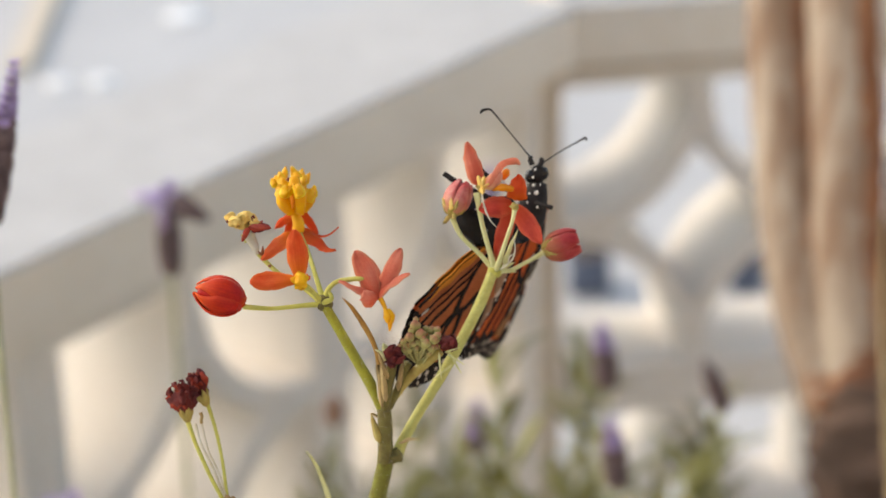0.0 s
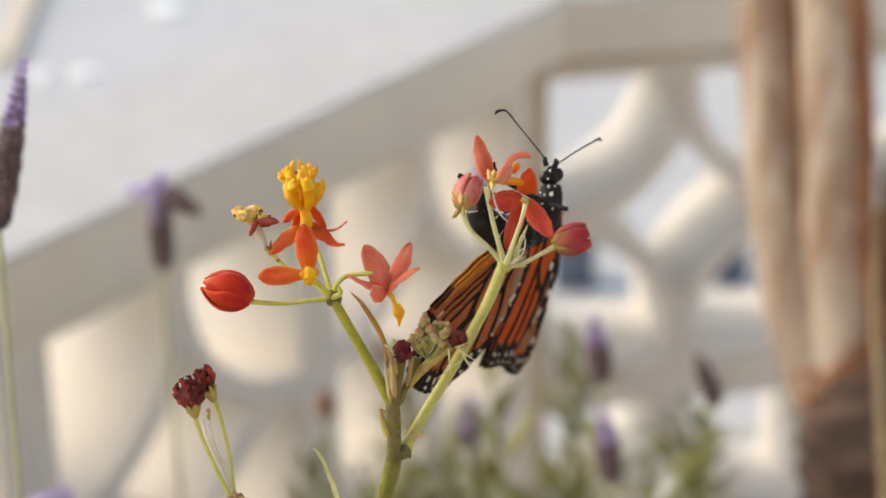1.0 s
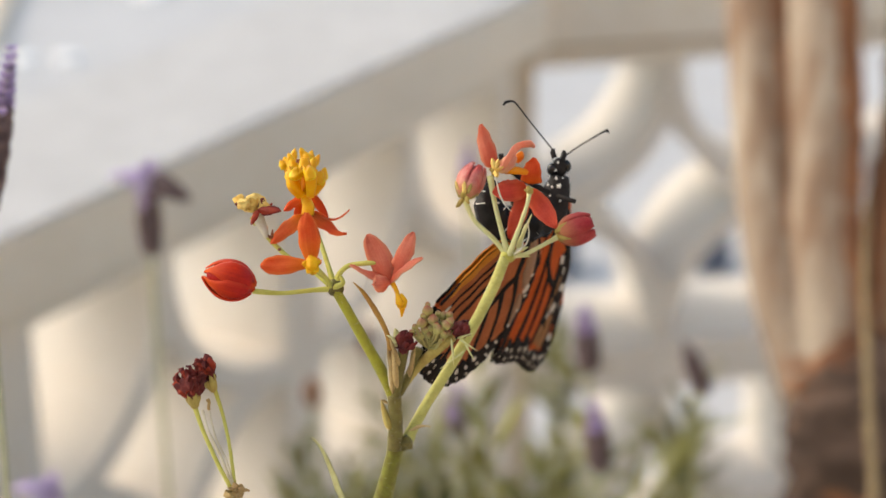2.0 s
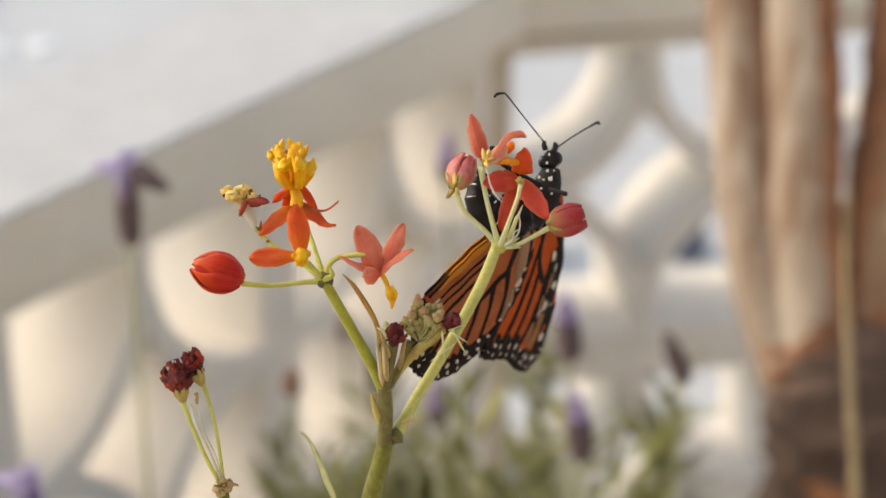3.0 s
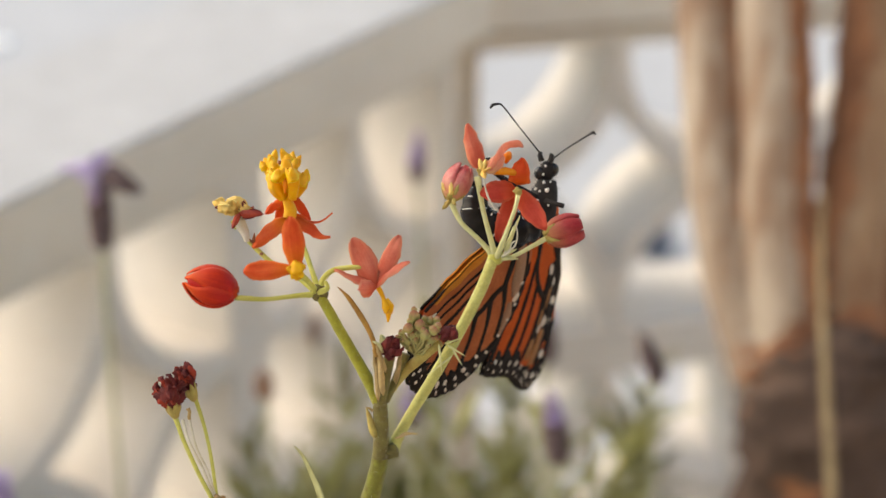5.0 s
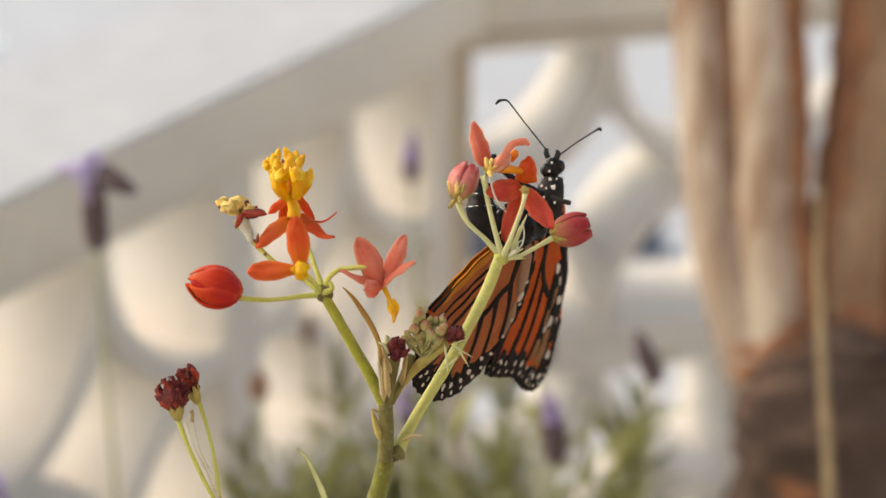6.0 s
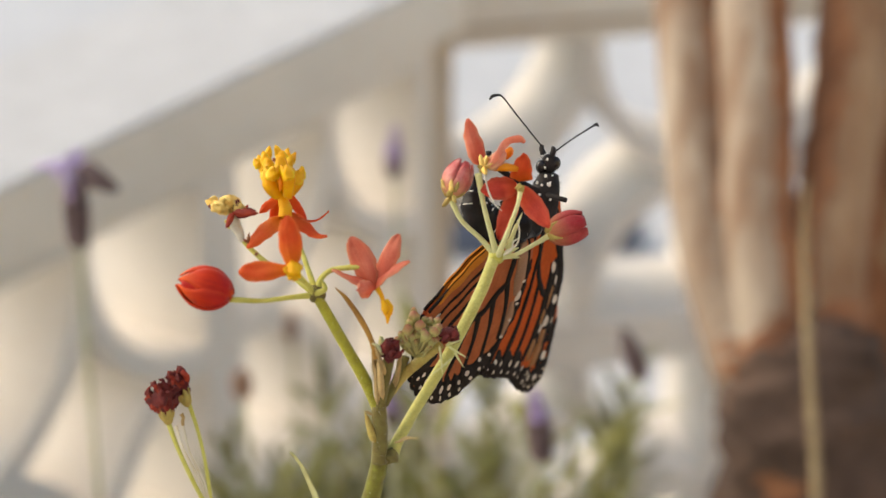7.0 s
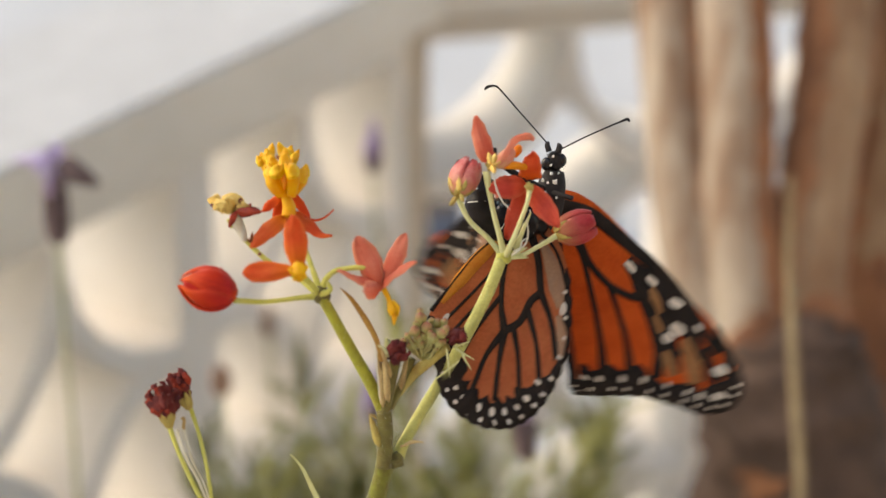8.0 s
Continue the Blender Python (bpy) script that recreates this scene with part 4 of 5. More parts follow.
    tube(bm, [L(p) for p in ((-0.03320, 0.36865, 1.30975), (-0.03298, 0.36892, 1.31036))], [0.0003, 0.0003], 8, 3, 0.3)
    part("anther", bm, M_ANTHER, f1)
    petals(f1, (-0.03183, 0.36531, 1.29956), (((-0.03803, 0.35932, 1.29581), TOWARD + RISE * .5, 0.0034, 0.14, 0.3, 0.80, 0.05), ((-0.03624, 0.36701, 1.29594), TOWARD + RISE * .4, 0.0019, 0.08, 0.3, 0.70)), M_PETAL)
    petals(f1, (-0.03068, 0.36650, 1.29980), (((-0.02340, 0.36274, 1.29616), TOWARD * .7 + RISE, 0.0030, -0.06, 0.3, 0.55, 0.10), ((-0.02290, 0.36739, 1.29931), RISE + TOWARD * .4, 0.0012, -0.22, 0.3, 0.40, 0.10), ((-0.02697, 0.36856, 1.29700), TOWARD, 0.0018, 0.04, 0.3, 0.70)), M_PETAL_DEEP)
    petals(f1, (-0.03261, 0.37054, 1.30156), (((-0.03624, 0.36849, 1.29935), TOWARD + RISE * .4, 0.0019, 0.05, 0.3, 0.70), ((-0.03393, 0.36930, 1.29621), TOWARD, 0.0020, 0.04, 0.3, 0.80)), M_PETAL_DEEP)
    petals(f1, (-0.03058, 0.37072, 1.30197), (((-0.02730, 0.36892, 1.29783), TOWARD + RISE * .4, 0.0018, -0.05, 0.3, 0.70),), M_PETAL_DEEP)
    # flower seen from behind, with one petal up and one aside
    stalk("stalk", [(-0.02548, 0.35497, 1.28832), (-0.02692, 0.35311, 1.29157), (-0.02841, 0.35053, 1.29439)], [0.0008, 0.0006, 0.0008], m, M_STALK)
    f2 = flower(m, (-0.02898, 0.34858, 1.29620), "orange flower with a yellow base, seen from below", 0.0020, M_HOOD)
    petals(f2, (-0.02909, 0.34867, 1.29640), (((-0.02993, 0.34985, 1.30662), TOWARD - RISE * .2, 0.0044, 0.03, 0.3, 1.1), ((-0.03890, 0.34754, 1.29631), TOWARD + RISE * .25, 0.0040, 0.02, 0.25, 1.5), ((-0.02772, 0.35351, 1.29498), TOWARD, 0.0016, 0.1, 0.2)), M_PETAL)
    # coral flower with hanging crown
    stalk("stalk", [(-0.02492, 0.35506, 1.28852), (-0.02448, 0.35603, 1.29075), (-0.02250, 0.35677, 1.29247), (-0.01586, 0.35667, 1.29348)], [0.0010, 0.0007, 0.0006, 0.0007], m, M_STALK)
    stalk("stub", [(-0.02519, 0.35415, 1.28893), (-0.02348, 0.35359, 1.29015), (-0.02392, 0.35411, 1.29136)], [0.0008, 0.0006, 0.0004], m, M_STALK)
    f3 = flower(m, (-0.01456, 0.35647, 1.29176), "coral-red flower with a small hanging yellow crown", 0.0012, M_PETAL_PINK)
    petals(f3, (-0.01423, 0.35541, 1.28933), (((-0.01865, 0.35744, 1.29901), TOWARD, 0.0046, 0.03, 0.25, 1.2), ((-0.00959, 0.35946, 1.29863), TOWARD - RIGHT * .3, 0.0036, 0.06, 0.25, 1.1), ((-0.00768, 0.35556, 1.29468), RISE + TOWARD * .6, 0.0025, 0.16, 0.3, 0.7),
                                 ((-0.02222, 0.35586, 1.29287), RISE + TOWARD * .5, 0.0026, 0.06, 0.3, 0.7), ((-0.01746, 0.35168, 1.29078), TOWARD, 0.0036, 0.05, 0.3, 1.1), ((-0.01600, 0.36134, 1.29543), TOWARD, 0.0030, 0.03, 0.25, 1.0)), M_PETAL_PINK)
    for pts, radii in ((((-0.01390, 0.35550, 1.28953), (-0.01301, 0.35480, 1.28791), (-0.01257, 0.35418, 1.28650)), (5, 4, 4)), (((-0.01278, 0.35408, 1.28752), (-0.01232, 0.35301, 1.28631), (-0.01234, 0.35302, 1.28509)), (4, 8, 3)),
                       (((-0.01213, 0.35453, 1.28731), (-0.01145, 0.35355, 1.28630), (-0.01136, 0.35348, 1.28488)), (4, 7, 3)), (((-0.01204, 0.35463, 1.28629), (-0.01182, 0.35384, 1.28447), (-0.01193, 0.35322, 1.28305)), (5, 5, 1.5))):
        bm = mk()
        tube(bm, [L(p) for p in pts], [k * 0.00011 for k in radii], 10, 5, 0.25)
        part("hood", bm, M_HOOD, f3)
    # right umbel
    for pts in (((0.01080, 0.36539, 1.29223), (0.01278, 0.36455, 1.29406), (0.01333, 0.36499, 1.29631), (0.01296, 0.36504, 1.29895)), ((0.01035, 0.36512, 1.29161), (0.01190, 0.36465, 1.29303), (0.01222, 0.36478, 1.29457), (0.01344, 0.36463, 1.29548)), ((0.00645, 0.36730, 1.30789), (0.00733, 0.36486, 1.30479), (0.00865, 0.36342, 1.30274), (0.00974, 0.36252, 1.30191))):
        bm = mk()
        tube(bm, [L(p) for p in pts], [0.00022, 0.00026, 0.00022, 0.00010], 6, 5, 0.8, 0.5)
        part("shred", bm, M_FILM, m, "thin papery shred")
    bm = mk()
    ball(bm, L((0.00930, 0.36788, 1.29041)), (0.0017, 0.0014, 0.0016), rough=0.3)
    part("node", bm, M_STALK, m)
    stalk("stalk", [(0.00907, 0.36779, 1.29021), (0.00610, 0.36776, 1.29391), (0.00236, 0.36782, 1.29780), (0.00034, 0.36850, 1.30189)], [0.0008, 0.00062, 0.00055, 0.0007], m, M_CREAM_STALK)
    bud(m, (0.00000, 0.36877, 1.30251), (0.00314, 0.37043, 1.30883), 0.0028, M_BUD_PINK, "pink bud with a ragged pale yellow calyx", blunt=0.6)
    for base, tip, w in (((0.00022, 0.36775, 1.30267), (-0.00134, 0.36607, 1.30130), 0.0014), ((0.00067, 0.36696, 1.30335), (0.00111, 0.36545, 1.30239), 0.0013), ((0.00000, 0.36802, 1.30329), (-0.00156, 0.36816, 1.30612), 0.0015), ((0.00022, 0.36625, 1.30423), (0.00033, 0.36630, 1.30685), 0.0016), ((0.00089, 0.36625, 1.30423), (0.00178, 0.36612, 1.30644), 0.0014)):
        bm = mk()
        petal(bm, L(base), L(tip), TOWARD - RIGHT * 0.4, w * 0.7, 0.1, 0.5, 0.7, 0.00012, 8, 4, 0.5)
        part("sepal", bm, M_CREAM if w > 0.00145 else M_CALYX, m)
    stalk("stalk", [(0.00930, 0.36779, 1.29021), (0.00810, 0.36661, 1.29501), (0.00649, 0.36722, 1.30144), (0.00547, 0.36861, 1.30714)], [0.0009, 0.00068, 0.0006, 0.0009], m, M_CREAM_STALK)
    f4 = flower(m, (0.00625, 0.36905, 1.30817), "coral flower with a yellow-green base, opening upwards", 0.0011, M_CALYX)
    petals(f4, (0.00603, 0.36919, 1.30847), (((0.00345, 0.37181, 1.31701), TOWARD + RIGHT * .2, 0.0036, -0.05, 0.25, 0.75), ((0.00943, 0.37164, 1.30910), TOWARD, 0.0022, 0.1, 0.3)), M_PETAL_PINK)
    bm = mk()
    tube(bm, [L(p) for p in ((0.00824, 0.36821, 1.30873), (0.00933, 0.36807, 1.31092), (0.01024, 0.36929, 1.31248), (0.01159, 0.37016, 1.31322), (0.01337, 0.37025, 1.31343), (0.01437, 0.36998, 1.31282))], [0.0012, 0.0013, 0.0010, 0.0008, 0.0008, 0.0003], 12, 7, 0.45, 0.35)
    part("petal", bm, M_PALE, f4, "pale curled petal, torn at its edge")
    petals(f4, (0.00735, 0.36794, 1.30812), (((0.01050, 0.36831, 1.31173), TOWARD + RIGHT * .3, 0.0030, 0.08, 0.5, 0.9),), M_PALE)
    for pts, radii in ((((0.00872, 0.36943, 1.30778), (0.01070, 0.36812, 1.30853), (0.01294, 0.36841, 1.30794)), (5, 8, 5)), (((0.01075, 0.37070, 1.30945), (0.01141, 0.37068, 1.31065), (0.01176, 0.37142, 1.31109)), (6, 8, 4))):
        bm = mk()
        tube(bm, [L(p) for p in pts], [k * 0.00011 for k in radii], 10, 5, 0.25)
        part("hood", bm, M_ORANGE, f4)
    for tip in ((0.00579, 0.36863, 1.31095), (0.00711, 0.36807, 1.31092), (0.00822, 0.36754, 1.30970), (0.00688, 0.36619, 1.30784)):
        bm = mk()
        petal(bm, L((0.00647, 0.36859, 1.30835)), L(tip), TOWARD, 0.0012, 0.15, 0.6, 0.9, 0.00025, 8, 4, 0.3)
        part("hood", bm, M_CREAM, f4)
    stalk("stalk", [(0.00950, 0.36696, 1.29081), (0.01116, 0.36383, 1.29740), (0.01275, 0.36342, 1.30274), (0.01328, 0.36393, 1.30516)], [0.0008, 0.00055, 0.00048, 0.0006], m, M_CREAM_STALK)
    f5 = flower(m, (0.01319, 0.36466, 1.30558), "red flower with orange hood, petals spread", 0.0010, M_CALYX)
    petals(f5, (0.01296, 0.36763, 1.30489), (((0.01873, 0.36174, 1.29887), TOWARD, 0.0040, 0.05, 0.25, 1.0), ((0.00600, 0.36661, 1.30425), TOWARD + RISE * .2, 0.0046, 0.06, 0.3, 0.9), ((0.00948, 0.36721, 1.29390), TOWARD, 0.0034, 0.03, 0.2, 0.9)), M_PETAL_RED)
    petals(f5, (0.01355, 0.36892, 1.30534), (((0.01411, 0.36816, 1.31123), TOWARD, 0.0042, 0.06, 0.4, 0.5),), M_PETAL_DEEP)
    stalk("stalk", [(0.00952, 0.36770, 1.29000), (0.01259, 0.36788, 1.29041), (0.01660, 0.36961, 1.29189), (0.02006, 0.37130, 1.29328)], [0.0008, 0.00055, 0.00055, 0.0008], m, M_CREAM_STALK)
    bud(m, (0.01937, 0.37135, 1.29338), (0.02655, 0.37217, 1.29526), 0.0032, M_ROSE, "rosy closed bud on a yellow-green stalk", blunt=1.0)
    for b, t in (((0.01029, 0.36687, 1.29060), (0.01365, 0.36586, 1.29080)), ((0.01038, 0.36613, 1.29142), (0.01325, 0.36479, 1.29334)), ((0.01083, 0.36640, 1.29204), (0.01389, 0.36650, 1.29980)), ((0.01128, 0.36631, 1.29183), (0.01254, 0.36566, 1.29785))):
        bm = mk()
        petal(bm, L(b), L(t), TOWARD, 0.0009, 0.12, 0.4, 0.5, 0.00012, 10, 3, 0.6)
        part("bract", bm, M_CREAM_STALK, m)


milkweed()


def wilted_milkweed():
    m = thing("wilted_milkweed", PLANT, "thin milkweed stem with withered dark maroon flower heads", "milkweed")
    stalk("stem", [PLANT + Vector((-0.02, 0.0, -0.03)), PLANT + Vector((-0.045, -0.03, 0.7)), (-0.04510, 0.34784, 1.22176), (-0.04535, 0.34269, 1.24753)], [0.0030, 0.0024, 0.0014, 0.0013], m, M_STEM)
    bm = mk()
    for dx, dy in ((0, 0), (-9, 6), (10, 5), (3, -8), (14, -4), (-2, 12)):
        ball(bm, L((-0.04557, 0.34235, 1.24927)) + RIGHT * dx * 0.00011 - RISE * dy * 0.00011, (0.0009, 0.0009, 0.0009), rough=0.5, level=2)
    node = part("node", bm, M_BRACT, m, "knobbly brown node")
    rn = random.Random(12)
    for k in range(12):
        d = Vector((rn.gauss(0, 1), rn.gauss(-0.3, 1), rn.gauss(0.3, 1))).normalized()
        bm = mk()
        petal(bm, L((-0.04546, 0.34235, 1.24927)) + d * 0.0008, L((-0.04546, 0.34235, 1.24927)) + d * rn.uniform(0.0018, 0.0032), d.orthogonal(), 0.0010, 0.2, 0.6, 0.8, 0.00012, 6, 3, 0.5)
        part("bract", bm, M_BRACT, node)
    for pts, r, mat in (([(-0.04612, 0.34262, 1.24988), (-0.04879, 0.34383, 1.25518), (-0.05165, 0.34561, 1.26177), (-0.05332, 0.34751, 1.26614)], 0.00065, M_STALK), ([(-0.04568, 0.34271, 1.25008), (-0.04813, 0.34515, 1.25570), (-0.05069, 0.34715, 1.26030), (-0.05192, 0.34884, 1.26418)], 0.00042, M_FILM), ([(-0.04551, 0.34323, 1.25003), (-0.04708, 0.34528, 1.25474), (-0.04931, 0.34715, 1.25904), (-0.05065, 0.34928, 1.26395)], 0.00028, M_FILM), ([(-0.05063, 0.34919, 1.26399), (-0.05074, 0.34946, 1.26461), (-0.05063, 0.34981, 1.26543), (-0.05097, 0.35008, 1.26604)], 0.0005, M_BRACT),
                        ([(-0.04546, 0.34380, 1.25009), (-0.04647, 0.34669, 1.25675), (-0.04781, 0.34914, 1.26238), (-0.04982, 0.35168, 1.26822)], 0.00055, M_STALK)):
        stalk("stalk", pts, [r * 0.8, r * 0.8, r * 0.8, r], m, mat)
    rnd = random.Random(9)
    for c, base, n, s in (((-0.05384, 0.34803, 1.26986), (-0.05299, 0.34707, 1.26513), 38, 0.0044), ((-0.05147, 0.35195, 1.27133), (-0.04959, 0.35115, 1.26699), 30, 0.0036)):
        bm = mk()
        ball(bm, L(c), (s * 0.5, s * 0.45, s * 0.5), rough=0.5)
        h = part("flower_head", bm, M_WILT, m)
        for k in range(n):
            d = Vector((rnd.gauss(0, 1), rnd.gauss(0, 1), rnd.gauss(0.2, 1))).normalized()
            bm = mk()
            petal(bm, L(c) + d * s * 0.3 - (L(c) - L(base)) * 0.25, L(c) + (d * 0.75 + (L(c) - L(base)).normalized() * 0.35) * s * rnd.uniform(0.75, 1.0), d, s * 0.36, rnd.uniform(-0.1, 0.3), 0.9, 1.3, 0.00015, 7, 4, 0.7)
            part("petal", bm, M_WILT_RED if k % 3 == 0 else M_WILT, h)
        for k in range(6):
            u = L(c) - L(base)
            side = u.cross(TOWARD).normalized() * math.cos(k * 1.05) + TOWARD * math.sin(k * 1.05)
            bm = mk()
            petal(bm, L(base), L(base) + u * 0.75 + side * 0.0014, side, 0.0015, 0.1, 0.3, nu=6, nv=3)
            part("sepal", bm, M_CALYX, h)


wilted_milkweed()


# ---- butterfly hanging under the right umbel ----
BODY_AT = Vector((0.01911, 0.38275, 1.29704))


def W(p):
    return Vector(p) - BODY_AT


def curve_loop(points, sub=6):
    """A closed rounded outline through plane points."""
    n, out = len(points), []
    p = [Vector((x, y, 0)) for x, y in points]
    for i in range(n):
        a, b, c, d = p[i - 1], p[i], p[(i + 1) % n], p[(i + 2) % n]
        for k in range(sub):
            u = k / sub
            out.append(0.5 * (2 * b + (c - a) * u + (2 * a - 5 * b + 4 * c - d) * u * u + (3 * b - a - 3 * c + d) * u ** 3))
    return out


def camber(p, size):
    """The slight bow of a wing, out of its plane."""
    return 0.9 * math.sin(p.x * 0.11) * math.sin(-p.y * 0.07) + 0.12 * math.sin(p.x * 1.1 + p.y * 0.4)


def raise_to(p, z):
    return Vector((p.x, p.y, camber(p, 1) + z)) * 0.001


def sheet(outline, z, thick):
    """A wing sheet with a fine inner grid, so that it can bow."""
    bm = bmesh.new()
    vs = [bm.verts.new((p.x, p.y, 0)) for p in outline]
    bm.faces.new(vs)
    for axis in (0, 1):
        lo, hi = min(p[axis] for p in outline), max(p[axis] for p in outline)
        n = int((hi - lo) / 2.0)
        for k in range(1, n):
            co, no = Vector((0, 0, 0)), Vector((0, 0, 0))
            co[axis], no[axis] = lo + (hi - lo) * k / n, 1
            bmesh.ops.bisect_plane(bm, geom=bm.verts[:] + bm.edges[:] + bm.faces[:], plane_co=co, plane_no=no)
    bmesh.ops.triangulate(bm, faces=bm.faces[:])
    bmesh.ops.recalc_face_normals(bm, faces=bm.faces)
    for v in bm.verts:
        v.co = raise_to(v.co, z)
    bmesh.ops.solidify(bm, geom=bm.faces[:], thickness=thick * 0.001)
    return bm


def strip(bm, pts, widths, z):
    """A flat tapered band along a line on the wing, doubled on both sides."""
    line, rad = smooth_line([Vector((x, y, 0)) for x, y in pts], widths, 6)
    ring = []
    for i, p in enumerate(line):
        d = (line[min(i + 1, len(line) - 1)] - line[max(i - 1, 0)]).normalized()
        s = Vector((-d.y, d.x, 0)) * rad[i]
        ring.append([bm.verts.new(raise_to(q, h)) for q, h in ((p + s, z), (p, z + 0.07), (p - s, z), (p - s, -z), (p, -z - 0.07), (p + s, -z))])
    for a, b in zip(ring, ring[1:]):
        for k in range(6):
            bm.faces.new((a[k], a[(k + 1) % 6], b[(k + 1) % 6], b[k]))
    bm.faces.new(ring[0][::-1])
    bm.faces.new(ring[-1])


def spot(bm, x, y, a, b, ang, z):
    """A small oval scale patch on both sides of the wing."""
    for s in (1, -1):
        n = 10
        ca, sa = math.cos(radians(ang)), math.sin(radians(ang))
        vs = []
        for k in range(n):
            t = 2 * math.pi * k / n
            u, v = a * math.cos(t) * (1 + 0.12 * math.sin(3 * t + x)), b * math.sin(t) * (1 + 0.12 * math.cos(2 * t + y))
            vs.append(bm.verts.new(raise_to(Vector((x + u * ca - v * sa, y + u * sa + v * ca, 0)), s * z)))
        mid = bm.verts.new(raise_to(Vector((x, y, 0)), s * (z + 0.05)))
        for k in range(n):
            f = (vs[k], vs[(k + 1) % n], mid) if s > 0 else (vs[(k + 1) % n], vs[k], mid)
            bm.faces.new(f)


def margin(outline, a, b, n):
    """Points and turns along a stretch of the outline, as shares of its length."""
    size = len(outline)
    for k in range(n):
        i = int((a + (b - a) * (k + 0.5) / n) * size) % size
        p, q = outline[i], outline[(i + 1) % size]
        d = (q - p).normalized()
        yield p, d, Vector((-d.y, d.x, 0))


def band(bm, outline, a, b, wide, z):
    """The black border along a stretch of the outline, as wide as asked, scalloped inwards."""
    size = len(outline)
    n = int((b - a) * size)
    ring = []
    for k in range(n + 1):
        i = (int(a * size) + k) % size
        p = outline[i]
        d = (outline[(i + 1) % size] - outline[i - 1]).normalized()
        inn = Vector((-d.y, d.x, 0))
        u = k / n
        w = wide * min(1, 6 * u + 0.15, 6 * (1 - u) + 0.15) * (1 + 0.14 * math.sin(k * 1.15))
        o = p - inn * (0.16 + 0.22 * math.sin(k * 1.9))
        ring.append([bm.verts.new(raise_to(o, z)), bm.verts.new(raise_to(p + inn * w, z)), bm.verts.new(raise_to(p + inn * w, -z)), bm.verts.new(raise_to(o, -z))])
    for r, s in zip(ring, ring[1:]):
        for k in range(4):
            bm.faces.new((r[k], r[(k + 1) % 4], s[(k + 1) % 4], s[k]))
    bm.faces.new(ring[0][::-1])
    bm.faces.new(ring[-1])


FORE = curve_loop([(1.02 * x, 1.02 * y) for x, y in ((0, 1.5), (-0.5, -4), (2.0, -16), (3.0, -28), (4.0, -36.8), (7, -38.0), (13, -38.0), (19, -38.4), (25, -40.2), (30, -41.8),
                   (35.4, -40.9), (37.8, -36.2), (35.8, -30.1), (31.4, -23.4), (25, -17.2), (19.2, -10.8), (13.8, -5.2), (8.6, -0.4), (4, 2.0))])
HIND = curve_loop([(1, 1), (-3.4, -1.2), (-9.0, -6.2), (-14.2, -12.4), (-18.4, -17.8), (-18.6, -22.5), (-17.6, -28), (-16.6, -33.4), (-13.6, -37.2), (-9.6, -39.6),
                   (-4.9, -40.2), (-0.6, -38.8), (3.2, -35.2), (6.2, -30.0), (8.2, -24), (9.0, -17.6), (8.8, -10), (7.2, -4), (4, 0.4)])


def wing_parts(wing, outline, veins, border, rows, patches, tans, tan=M_TAN):
    for pts, widths in veins:
        bm = bmesh.new()
        strip(bm, pts, [0.84 * q for q in widths], 0.17)
        part("vein", bm, M_VEIN, wing, "black vein")
    for a, b, w in border:
        bm = bmesh.new()
        band(bm, outline, a, b, w, 0.15)
        part("border", bm, M_VEIN, wing, "black scalloped border")
    rnd = random.Random(21)
    for a, b, n, deep, size in rows:
        for p, d, inn in margin(outline, a, b, n):
            q = p + inn * deep + d * rnd.uniform(-0.25, 0.25)
            bm = bmesh.new()
            spot(bm, q.x, q.y, size * rnd.uniform(0.8, 1.25), size * rnd.uniform(0.55, 0.8), math.degrees(math.atan2(inn.y, inn.x)) + rnd.uniform(-15, 15), 0.24)
            part("spot", bm, M_SPOT, wing, "cream-white spot")
    for x, y, a, b, ang in patches:
        bm = bmesh.new()
        spot(bm, x, y, a, b, ang, 0.25)
        part("spot", bm, M_SPOT, wing, "cream-white spot")
    for pts, widths in tans:
        bm = bmesh.new()
        strip(bm, pts, widths, 0.20)
        part("patch", bm, tan, wing, "brownish patch")


